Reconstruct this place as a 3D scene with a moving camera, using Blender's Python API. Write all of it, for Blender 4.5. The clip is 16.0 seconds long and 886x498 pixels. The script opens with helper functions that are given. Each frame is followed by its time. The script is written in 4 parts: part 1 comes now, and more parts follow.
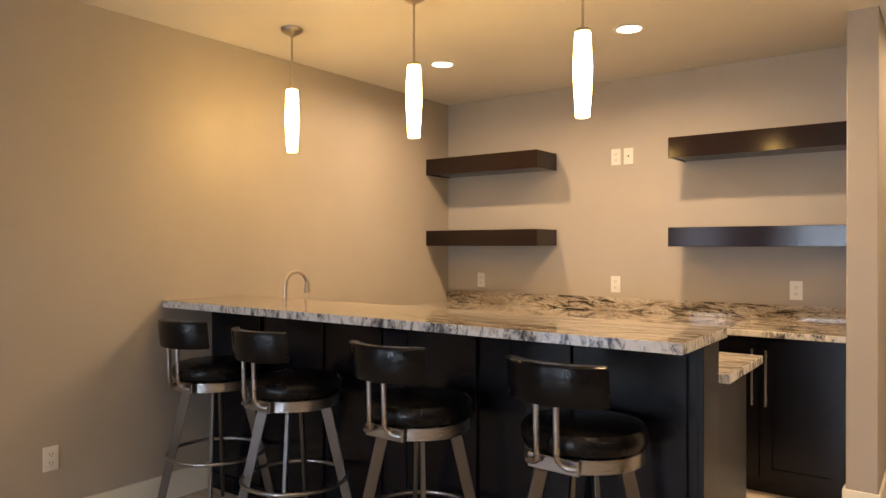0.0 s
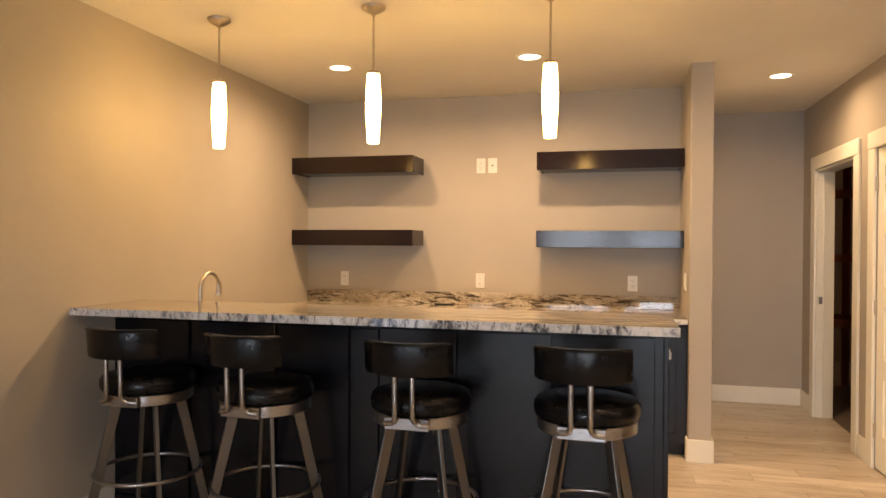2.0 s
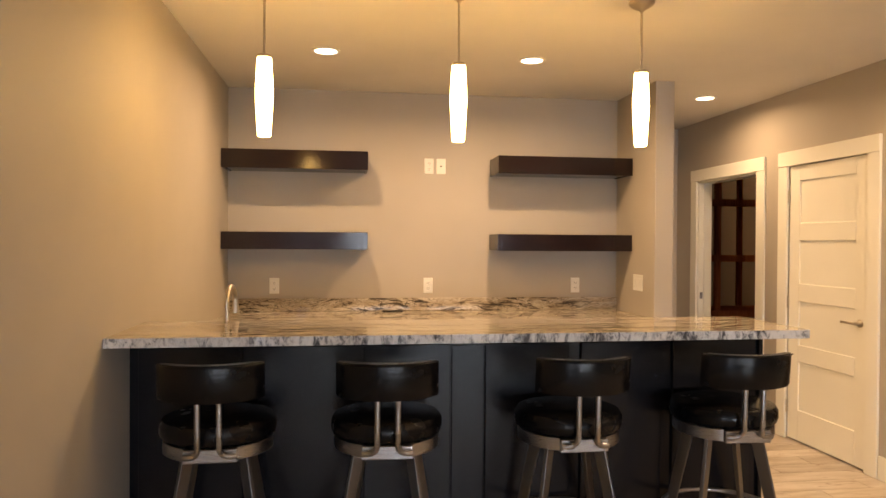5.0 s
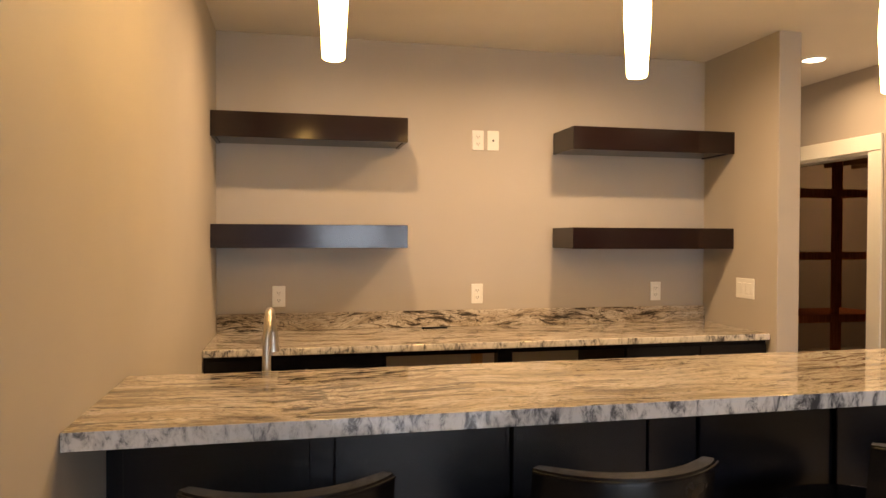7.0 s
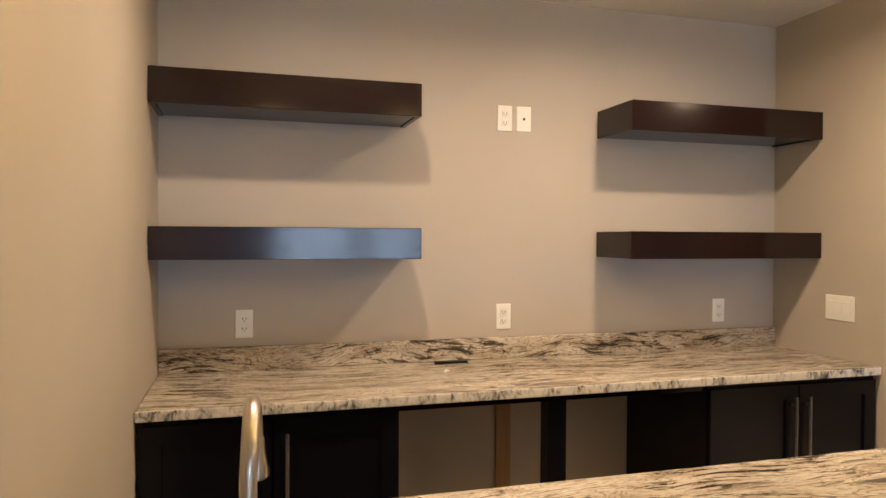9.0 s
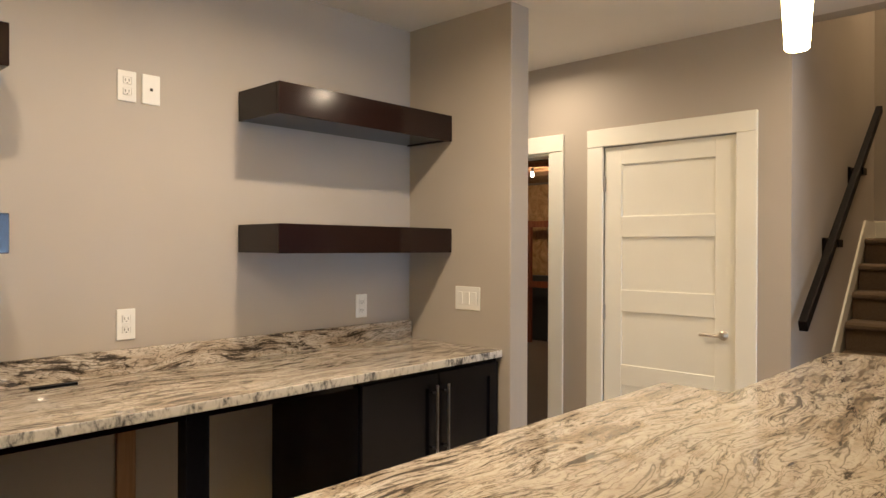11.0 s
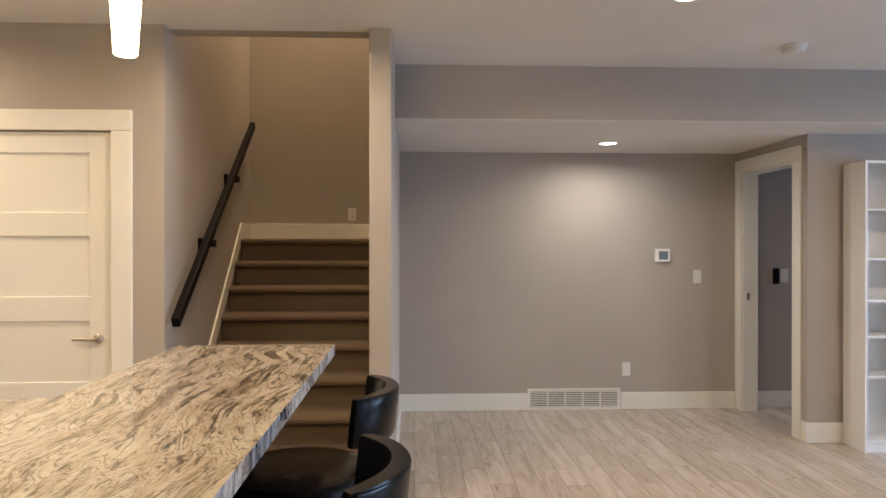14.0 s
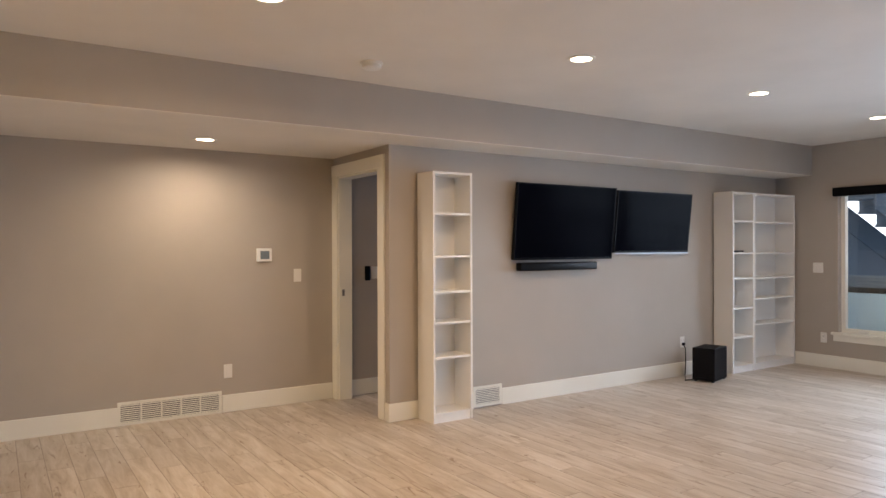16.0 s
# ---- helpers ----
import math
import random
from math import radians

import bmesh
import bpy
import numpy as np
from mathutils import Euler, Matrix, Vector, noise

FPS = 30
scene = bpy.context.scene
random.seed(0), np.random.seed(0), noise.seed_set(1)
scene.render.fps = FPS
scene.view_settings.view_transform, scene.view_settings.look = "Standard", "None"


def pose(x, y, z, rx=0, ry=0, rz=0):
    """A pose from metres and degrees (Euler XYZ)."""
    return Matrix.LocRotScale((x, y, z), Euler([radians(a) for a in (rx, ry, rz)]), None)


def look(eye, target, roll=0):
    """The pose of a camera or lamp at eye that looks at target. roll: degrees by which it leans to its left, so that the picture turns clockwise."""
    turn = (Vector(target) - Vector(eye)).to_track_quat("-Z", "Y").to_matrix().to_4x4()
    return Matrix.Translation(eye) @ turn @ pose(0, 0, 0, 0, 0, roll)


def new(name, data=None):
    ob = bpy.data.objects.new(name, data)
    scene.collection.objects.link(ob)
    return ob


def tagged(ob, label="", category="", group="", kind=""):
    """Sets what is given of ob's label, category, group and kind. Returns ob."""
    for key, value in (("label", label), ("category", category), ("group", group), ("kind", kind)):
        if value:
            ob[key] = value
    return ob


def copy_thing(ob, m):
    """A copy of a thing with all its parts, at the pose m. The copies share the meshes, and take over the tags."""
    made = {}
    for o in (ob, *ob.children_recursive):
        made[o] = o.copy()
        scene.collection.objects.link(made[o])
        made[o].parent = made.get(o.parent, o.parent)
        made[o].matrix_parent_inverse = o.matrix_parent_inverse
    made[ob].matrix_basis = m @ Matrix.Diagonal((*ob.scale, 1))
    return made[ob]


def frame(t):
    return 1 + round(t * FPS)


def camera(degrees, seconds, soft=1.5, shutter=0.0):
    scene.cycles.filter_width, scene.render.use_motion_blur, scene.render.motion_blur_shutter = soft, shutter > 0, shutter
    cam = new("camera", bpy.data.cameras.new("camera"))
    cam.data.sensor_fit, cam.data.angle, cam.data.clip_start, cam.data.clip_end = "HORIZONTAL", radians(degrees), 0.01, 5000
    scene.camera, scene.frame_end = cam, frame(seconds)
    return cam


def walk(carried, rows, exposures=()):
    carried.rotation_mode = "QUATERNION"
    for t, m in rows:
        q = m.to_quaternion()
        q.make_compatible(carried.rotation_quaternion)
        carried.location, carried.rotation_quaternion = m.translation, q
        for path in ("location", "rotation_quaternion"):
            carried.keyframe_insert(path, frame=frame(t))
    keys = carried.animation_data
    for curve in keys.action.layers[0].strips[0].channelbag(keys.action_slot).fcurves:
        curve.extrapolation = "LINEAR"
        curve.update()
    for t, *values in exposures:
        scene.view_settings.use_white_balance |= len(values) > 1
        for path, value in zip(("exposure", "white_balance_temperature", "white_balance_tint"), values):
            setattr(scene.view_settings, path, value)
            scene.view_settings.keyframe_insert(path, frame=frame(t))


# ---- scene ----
cam = camera(65.5, 16.0)
PATH = [
    (0, (-0.203, 0.703, 1.387), (-1.389, 2.314, 1.379), 0.0),
    (0.5, (-0.411, 0.501, 1.386), (-1.431, 2.219, 1.377), 0.1),
    (1, (-0.579, 0.313, 1.399), (-1.427, 2.124, 1.389), 0.1),
    (1.5, (-0.828, 0.175, 1.413), (-1.511, 2.055, 1.398), 0.2),
    (2, (-1.091, 0.037, 1.414), (-1.58, 1.977, 1.396), 0.3),
    (2.5, (-1.374, -0.086, 1.426), (-1.724, 1.882, 1.41), 0.25),
    (3, (-1.690, -0.170, 1.438), (-1.912, 1.816, 1.42), 0.35),
    (3.5, (-1.969, -0.237, 1.437), (-2.071, 1.76, 1.419), 0.4),
    (4.1, (-2.295, -0.205, 1.442), (-2.225, 1.79, 1.424), 0.4),
    (4.8, (-2.672, 0.067, 1.45), (-2.432, 2.052, 1.43), 0.35),
    (5.4, (-2.91, 0.405, 1.457), (-2.592, 2.379, 1.43), 0.35),
    (6, (-3.054, 0.772, 1.459), (-2.72, 2.744, 1.427), 0.3),
    (6.5, (-3.165, 1.125, 1.444), (-2.783, 3.088, 1.411), 0.2),
    (7, (-3.231, 1.458, 1.445), (-2.803, 3.411, 1.413), 0.2),
    (7.5, (-3.256, 1.763, 1.455), (-2.807, 3.712, 1.426), 0.1),
    (8, (-3.31, 2.04, 1.472), (-2.855, 3.987, 1.443), 0.1),
    (8.6, (-3.311, 2.31, 1.475), (-2.81, 4.246, 1.445), 0.2),
    (9.3, (-3.29, 2.54, 1.468), (-2.668, 4.442, 1.438), 0.25),
    (10, (-3.268, 2.68, 1.457), (-2.366, 4.464, 1.427), 0.3),
    (10.5, (-3.256, 2.722, 1.445), (-2.104, 4.356, 1.415), 0.5),
    (11, (-3.238, 2.736, 1.417), (-1.784, 4.109, 1.409), 0.2),
    (11.5, (-3.214, 2.711, 1.414), (-1.574, 3.854, 1.411), 0.1),
    (12, (-3.203, 2.695, 1.418), (-1.448, 3.654, 1.411), 0.1),
    (12.5, (-3.209, 2.668, 1.418), (-1.369, 3.45, 1.409), 0.1),
    (13, (-3.206, 2.634, 1.424), (-1.288, 3.199, 1.414), 0.1),
    (13.5, (-3.18, 2.599, 1.419), (-1.203, 2.897, 1.414), 0.1),
    (14, (-3.18, 2.545, 1.421), (-1.182, 2.456, 1.414), 0.0),
    (14.5, (-3.164, 2.494, 1.418), (-1.212, 2.061, 1.411), -0.2),
    (15, (-3.166, 2.455, 1.42), (-1.282, 1.783, 1.411), -0.2),
    (15.5, (-3.149, 2.411, 1.406), (-1.351, 1.536, 1.4), -0.4),
    (16, (-3.199, 2.35, 1.404), (-1.523, 1.259, 1.4), -0.2),
]
EXPO = [(0, 0.0, 7100, 13.5), (1.2, 0.09, 7850, 15.5), (3.5, 0.06, 7900, 16), (6.5, -0.01, 8100, 16), (7.5, -0.05, 7350, 15.5), (8.2, -0.08, 6800, 14), (10.3, -0.06, 5650, 7.5), (12.3, -0.28, 5700, 6.5), (13.3, -0.21, 5600, 7.5), (14.2, 0.1, 5600, 9.5), (15.4, 0.12, 6150, 12), (16, 0.05, 6950, 15)]
walk(cam, [(t, look(eye, target, roll)) for t, eye, target, roll in PATH], EXPO)

# ---- world, sun and large lights ----
WARM, CAN = (1.0, 0.62, 0.22), (1.0, 0.72, 0.45)
PENDANT_GLOW, CAN_W, SKY = 36.0, 20.0, 0.15
DAY, SKYLIGHT = (0.46, 0.635, 1.0), (0.57, 0.755, 1.0)
world = bpy.data.worlds.new("world")
scene.world = world
world.use_nodes = True
wn = world.node_tree.nodes
sky = wn.new("ShaderNodeTexSky")
sky.sky_type, sky.sun_disc, sky.sun_elevation, sky.sun_rotation = "NISHITA", False, radians(35), radians(60)
wn["Background"].inputs["Strength"].default_value = SKY
world.node_tree.links.new(sky.outputs[0], wn["Background"].inputs["Color"])
sun = new("sun", bpy.data.lights.new("sun", "SUN"))
sun.data.energy, sun.data.angle, sun.data.color = 1.4, radians(12), (1.0, 0.96, 0.92)
sun.matrix_world = look((0, 0, 20), (-8.7 * 0.3, 5, 16), 0)


def area(name, m, sx, sy, watts, colour, spread=180):
    ob = new(name, bpy.data.lights.new(name, "AREA"))
    ob.data.shape, ob.data.size, ob.data.size_y = "RECTANGLE", sx, sy
    ob.data.energy, ob.data.color, ob.data.spread = watts, colour, radians(spread)
    ob.matrix_world = m
    return ob


# ---- materials ----
def mat(name, base=(0.5, 0.5, 0.5), rough=0.5, metal=0.0, coat=0.0, spec=0.5):
    m = bpy.data.materials.new(name)
    m.use_nodes = True
    p = m.node_tree.nodes["Principled BSDF"]
    p.inputs["Base Color"].default_value = (*base, 1)
    p.inputs["Roughness"].default_value = rough
    p.inputs["Metallic"].default_value = metal
    p.inputs["Coat Weight"].default_value = coat
    p.inputs["Coat Roughness"].default_value = 0.08
    p.inputs["Specular IOR Level"].default_value = spec
    return m


class Nodes:
    """Short hand for building a node tree."""

    def __init__(self, m):
        self.t = m.node_tree
        self.p = self.t.nodes["Principled BSDF"]

    def add(self, kind, **inputs):
        n = self.t.nodes.new("ShaderNode" + kind)
        for k, v in inputs.items():
            k = k.replace("_", " ")
            if isinstance(v, bpy.types.NodeSocket):
                self.t.links.new(v, n.inputs[k])
            else:
                n.inputs[k].default_value = v
        return n

    def coords(self, scale=(1, 1, 1), rot=(0, 0, 0), socket="Object"):
        c = self.t.nodes.new("ShaderNodeTexCoord")
        m = self.add("Mapping", Scale=scale, Rotation=rot)
        self.t.links.new(c.outputs[socket], m.inputs["Vector"])
        return m.outputs["Vector"]

    def world(self, scale=(1, 1, 1), rot=(0, 0, 0)):
        g = self.t.nodes.new("ShaderNodeNewGeometry")
        m = self.add("Mapping", Scale=scale, Rotation=rot)
        self.t.links.new(g.outputs["Position"], m.inputs["Vector"])
        return m.outputs["Vector"]

    def noise(self, vec, scale, detail=4, rough=0.55, dist=0.0):
        n = self.add("TexNoise", Vector=vec, Scale=scale, Detail=detail, Roughness=rough, Distortion=dist)
        return n.outputs["Fac"]

    def ramp(self, fac, stops):
        n = self.t.nodes.new("ShaderNodeValToRGB")
        self.t.links.new(fac, n.inputs[0])
        e = n.color_ramp.elements
        while len(e) < len(stops):
            e.new(0.5)
        for x, (pos, c) in zip(e, stops):
            x.position = pos
            x.color = (*c, 1) if len(c) == 3 else c
        return n.outputs[0]

    def mix(self, fac, a, b, kind="MIX"):
        n = self.t.nodes.new("ShaderNodeMix")
        n.data_type, n.blend_type = "RGBA", kind
        for i, v in ((0, fac), (6, a), (7, b)):
            if isinstance(v, bpy.types.NodeSocket):
                self.t.links.new(v, n.inputs[i])
            else:
                n.inputs[i].default_value = v if i == 0 else (*v, 1)
        return n.outputs[2]

    def bump(self, height, strength, distance):
        n = self.add("Bump", Height=height, Strength=strength, Distance=distance)
        self.t.links.new(n.outputs[0], self.p.inputs["Normal"])

    def link(self, out, name):
        self.t.links.new(out, self.p.inputs[name])


def painted(name, base, rough, grain=0.12, scale=260):
    m = mat(name, base, rough)
    n = Nodes(m)
    v = n.world()
    big = n.noise(v, 1.3, 3)
    fine = n.noise(v, scale, 2)
    dark = tuple(c * 0.95 for c in base)
    lite = tuple(min(1, c * 1.04) for c in base)
    n.link(n.ramp(big, [(0.3, dark), (0.7, lite)]), "Base Color")
    n.bump(fine, grain, 0.0008)
    return m


WALL = painted("greige_wall_paint", (0.417, 0.376, 0.325), 0.6, 0.25, 220)
CEIL = painted("ceiling_paint", (0.74, 0.71, 0.66), 0.85, 0.3, 150)
TRIM = painted("white_trim_paint", (0.80, 0.785, 0.71), 0.35, 0.05, 60)
SHELFWHITE = painted("white_foil", (0.80, 0.79, 0.76), 0.3, 0.03, 60)
PLATE = mat("white_plastic", (0.76, 0.75, 0.71), 0.3)
SLOT = mat("dark_slot", (0.03, 0.03, 0.03), 0.6)


def wood_dark(name, a, b, rough, along="x", spec=0.5):
    m = mat(name, a, rough, 0, 0, spec)
    n = Nodes(m)
    s = {"x": (1.2, 26, 26), "z": (26, 26, 1.2), "y": (26, 1.2, 26)}[along]
    v = n.world(s)
    g = n.noise(v, 2.2, 6, 0.6, 0.6)
    n.link(n.ramp(g, [(0.3, a), (0.7, b)]), "Base Color")
    r = n.noise(n.world(), 6, 4)
    n.link(n.ramp(r, [(0.2, (rough * 0.94,) * 3), (0.8, (min(1, rough * 1.06),) * 3)]), "Roughness")
    n.bump(g, 0.12, 0.0006)
    return m


# The blue in the espresso base stands in for reflected daylight.
ESPRESSO = wood_dark("espresso_wood", (0.0028, 0.0028, 0.0050), (0.005, 0.005, 0.008), 0.26, "z", 0.30)
SHELFWOOD = wood_dark("walnut_stained_wood", (0.007, 0.0026, 0.0022), (0.015, 0.0055, 0.0045), 0.14, "x", 0.4)
RAILWOOD = wood_dark("dark_rail_wood", (0.003, 0.002, 0.002), (0.006, 0.004, 0.004), 0.5, "x", 0.08)
TIMBER = wood_dark("red_brown_timber", (0.16, 0.050, 0.030), (0.26, 0.09, 0.05), 0.7, "z", 0.0)
RAWJOIST = wood_dark("ceiling_joist_wood", (0.10, 0.055, 0.03), (0.17, 0.10, 0.06), 0.8, "y", 0.0)
STUD = wood_dark("raw_stud_wood", (0.30, 0.18, 0.10), (0.42, 0.27, 0.16), 0.75, "z", 0.0)


def granite(name, upright=False):
    """Swirling veined stone; on a thin cut edge the layers stand upright."""
    m = mat(name, (0.4, 0.37, 0.32), 0.03, spec=0.7)
    n = Nodes(m)
    c = n.world((1, 1, 1), (radians(90), 0, 0)) if upright else n.world()

    def maths(op, a, b):
        q = n.t.nodes.new("ShaderNodeMath")
        q.operation = op
        for k, v in enumerate((a, b)):
            if isinstance(v, bpy.types.NodeSocket):
                n.t.links.new(v, q.inputs[k])
            else:
                q.inputs[k].default_value = v
        return q.outputs[0]

    def shifted(vec, scale, detail, amount):
        w = n.add("TexNoise", Vector=vec, Scale=scale, Detail=detail, Roughness=0.5)
        a = n.t.nodes.new("ShaderNodeVectorMath")
        a.operation = "MULTIPLY_ADD"
        n.t.links.new(w.outputs["Color"], a.inputs[0])
        a.inputs[1].default_value = (amount, amount, amount)
        n.t.links.new(vec, a.inputs[2])
        return a.outputs[0]

    bent = shifted(shifted(c, 1.5, 2, 0.27 if not upright else 0.24), 6.0, 3, 0.022)
    tilt = (0, 0, 0.10 if not upright else 0.25)
    wide = n.add("Mapping", Vector=bent, Scale=(0.95, 6.2, 6.2), Rotation=tilt).outputs[0]
    slim = n.add("Mapping", Vector=bent, Scale=(2.2, 25.0, 25.0), Rotation=tilt).outputs[0]
    tone = n.noise(wide, 1.5, 6, 0.60, 0.3)
    base = n.ramp(tone, [(0.34, (0.30, 0.245, 0.19)), (0.42, (0.47, 0.40, 0.32)), (0.51, (0.62, 0.565, 0.495)), (0.58, (0.52, 0.455, 0.375)), (0.68, (0.38, 0.32, 0.25))])
    busy = n.noise(bent, 1.9, 3, 0.5, 0.4)
    vein = maths("ADD", n.noise(slim, 1.9, 10, 0.73, 0.3), maths("MULTIPLY", maths("SUBTRACT", busy, 0.5), 0.32))
    thin = n.ramp(vein, [(0.39, (0.055, 0.05, 0.047)), (0.418, (0.25, 0.225, 0.20)), (0.448, (0.66, 0.62, 0.57)), (0.49, (1, 1, 1))])
    both = n.mix(0.95, base, thin, "MULTIPLY")
    ridge = n.noise(wide, 3.1, 4, 0.5, 0.5)
    dark, grey, one = (0.13, 0.12, 0.11), (0.28, 0.25, 0.22), (1, 1, 1)
    lines = n.ramp(ridge, [(0.388, one), (0.402, dark), (0.418, one), (0.452, one), (0.462, grey), (0.472, one), (0.508, one), (0.518, dark), (0.530, one), (0.565, one), (0.577, grey), (0.590, one), (0.640, one), (0.652, dark), (0.666, one)])
    both = n.mix(0.78 if not upright else 0.9, both, lines, "MULTIPLY")
    grit = n.noise(bent, 95, 4, 0.75, 0.3)
    both = n.mix(0.7, both, n.ramp(grit, [(0.34, (0.5, 0.49, 0.48)), (0.46, (0.93, 0.93, 0.93)), (0.6, one)]), "MULTIPLY")
    blot = n.ramp(n.noise(wide, 0.8, 6, 0.66, 0.8), [(0.33, one), (0.35, (0, 0, 0))])
    col = n.mix(blot, both, (0.022, 0.021, 0.024))
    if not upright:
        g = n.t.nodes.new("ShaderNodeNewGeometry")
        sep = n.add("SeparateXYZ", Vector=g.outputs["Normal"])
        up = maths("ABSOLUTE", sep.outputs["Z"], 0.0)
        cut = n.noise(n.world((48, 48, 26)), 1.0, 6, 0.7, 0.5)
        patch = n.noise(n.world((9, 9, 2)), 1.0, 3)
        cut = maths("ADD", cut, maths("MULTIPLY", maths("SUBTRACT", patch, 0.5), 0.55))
        # Unpolished streaked edge; window light on it is painted in as a paler tone.
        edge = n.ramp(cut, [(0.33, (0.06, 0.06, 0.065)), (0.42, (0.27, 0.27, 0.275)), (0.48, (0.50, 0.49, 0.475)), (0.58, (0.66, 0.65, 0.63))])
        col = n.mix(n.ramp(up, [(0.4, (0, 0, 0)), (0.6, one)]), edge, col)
    n.link(col, "Base Color")
    return m


GRANITE = granite("granite")
GRANITE_UPRIGHT = granite("granite_upstand", True)


def steel(name, base, rough, dark=False):
    m = mat(name, base, rough, 1.0)
    n = Nodes(m)
    g = n.noise(n.coords((1, 1, 40)), 30, 3)
    n.link(n.ramp(g, [(0.2, (rough * 0.92,) * 3), (0.8, (rough * 1.08,) * 3)]), "Roughness")
    return m


STEEL = steel("brushed_steel", (0.36, 0.355, 0.36), 0.28)
NICKEL = steel("satin_nickel", (0.50, 0.45, 0.38), 0.33)
GUNMETAL = steel("grey_painted_steel", (0.17, 0.165, 0.165), 0.34)


def leather():
    m = mat("black_vinyl", (0.003, 0.003, 0.0038), 0.22, 0, 0, 0.22)
    n = Nodes(m)
    v = n.coords()
    n.bump(n.noise(v, 320, 3), 0.05, 0.0005)
    r = n.noise(v, 9, 3)
    n.link(n.ramp(r, [(0.3, (0.20,) * 3), (0.7, (0.29,) * 3)]), "Roughness")
    return m


VINYL = leather()


def plank_tile():
    m = mat("wood_look_tile", (0.4, 0.36, 0.31), 0.3)
    n = Nodes(m)
    info = n.t.nodes.new("ShaderNodeObjectInfo")
    isl = n.t.nodes.new("ShaderNodeNewGeometry")
    rnd = n.t.nodes.new("ShaderNodeMath")
    rnd.operation = "ADD"
    n.t.links.new(info.outputs["Random"], rnd.inputs[0])
    n.t.links.new(isl.outputs["Random Per Island"], rnd.inputs[1])
    sh = n.t.nodes.new("ShaderNodeCombineXYZ")
    mul = n.t.nodes.new("ShaderNodeMath")
    mul.operation = "MULTIPLY"
    mul.inputs[1].default_value = 37.0
    n.t.links.new(rnd.outputs[0], mul.inputs[0])
    n.t.links.new(mul.outputs[0], sh.inputs["X"])
    n.t.links.new(mul.outputs[0], sh.inputs["Z"])
    add = n.t.nodes.new("ShaderNodeVectorMath")
    n.t.links.new(isl.outputs["Position"], add.inputs[0])
    n.t.links.new(sh.outputs[0], add.inputs[1])
    mp = n.add("Mapping", Vector=add.outputs[0], Scale=(1.1, 8, 3.5))
    g = n.noise(mp.outputs[0], 1.7, 6, 0.64, 0.9)
    mp2 = n.add("Mapping", Vector=add.outputs[0], Scale=(5, 90, 5))
    f = n.noise(mp2.outputs[0], 2, 3)
    col = n.ramp(g, [(0.30, (0.41, 0.33, 0.255)), (0.42, (0.50, 0.43, 0.35)), (0.52, (0.57, 0.50, 0.425)), (0.66, (0.66, 0.605, 0.54))])
    fr = n.t.nodes.new("ShaderNodeMath")
    fr.operation = "FRACT"
    n.t.links.new(rnd.outputs[0], fr.inputs[0])
    tone = n.ramp(fr.outputs[0], [(0.0, (0.80, 0.78, 0.76)), (1.0, (1.0, 1.0, 1.0))])
    col = n.mix(1.0, col, tone, "MULTIPLY")
    mp3 = n.add("Mapping", Vector=add.outputs[0], Scale=(3.2, 15, 4))
    knot = n.ramp(n.noise(mp3.outputs[0], 1.6, 5, 0.6, 1.1), [(0.31, (1, 1, 1)), (0.39, (0, 0, 0))])
    col = n.mix(knot, col, (0.25, 0.17, 0.11))
    fg = n.ramp(f, [(0.3, (0.88, 0.87, 0.86)), (0.6, (1, 1, 1))])
    col = n.mix(0.7, col, fg, "MULTIPLY")
    n.link(col, "Base Color")
    n.link(n.ramp(g, [(0.2, (0.36,) * 3), (0.8, (0.26,) * 3)]), "Roughness")
    n.bump(f, 0.1, 0.0005)
    return m


TILE = plank_tile()
GROUT = painted("grout", (0.33, 0.28, 0.235), 0.9)


def carpet():
    m = mat("brown_carpet", (0.14, 0.10, 0.065), 1.0)
    n = Nodes(m)
    v = n.world()
    a = n.noise(v, 180, 4, 0.8)
    n.link(n.ramp(a, [(0.3, (0.090, 0.059, 0.034)), (0.7, (0.205, 0.142, 0.088))]), "Base Color")
    n.bump(a, 0.9, 0.004)
    n.p.inputs["Sheen Weight"].default_value = 0.05
    return m


CARPET = carpet()
SCREEN = mat("tv_screen", (0.002, 0.0025, 0.005), 0.12, 0, 0, 0.014)
BLACKPL = mat("black_plastic", (0.004, 0.004, 0.005), 0.32, 0, 0, 0.11)
CHARCOAL = painted("charcoal_cabinet", (0.004, 0.004, 0.006), 0.6)
CHARCOAL.node_tree.nodes["Principled BSDF"].inputs["Specular IOR Level"].default_value = 0.15
SILVER = mat("silver_plastic", (0.45, 0.46, 0.48), 0.3, 0.7)
LCD = mat("grey_display", (0.12, 0.14, 0.13), 0.2)
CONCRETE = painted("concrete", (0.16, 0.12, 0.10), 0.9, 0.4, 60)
DECKWOOD = wood_dark("weathered_deck_wood", (0.10, 0.13, 0.17), (0.20, 0.25, 0.31), 0.8, "x", 0.2)
SNOW = painted("pale_snow", (0.62, 0.68, 0.74), 0.8)

TARP = painted("blue_cover", (0.45, 0.64, 0.75), 0.5)


def poly():
    m = mat("vapour_barrier", (0.30, 0.19, 0.10), 0.25)
    n = Nodes(m)
    a = n.noise(n.world(), 5, 4, 0.6, 1.2)
    n.link(n.ramp(a, [(0.3, (0.30, 0.16, 0.07)), (0.7, (0.62, 0.38, 0.19))]), "Base Color")
    n.bump(a, 0.9, 0.03)
    return m


POLY = poly()


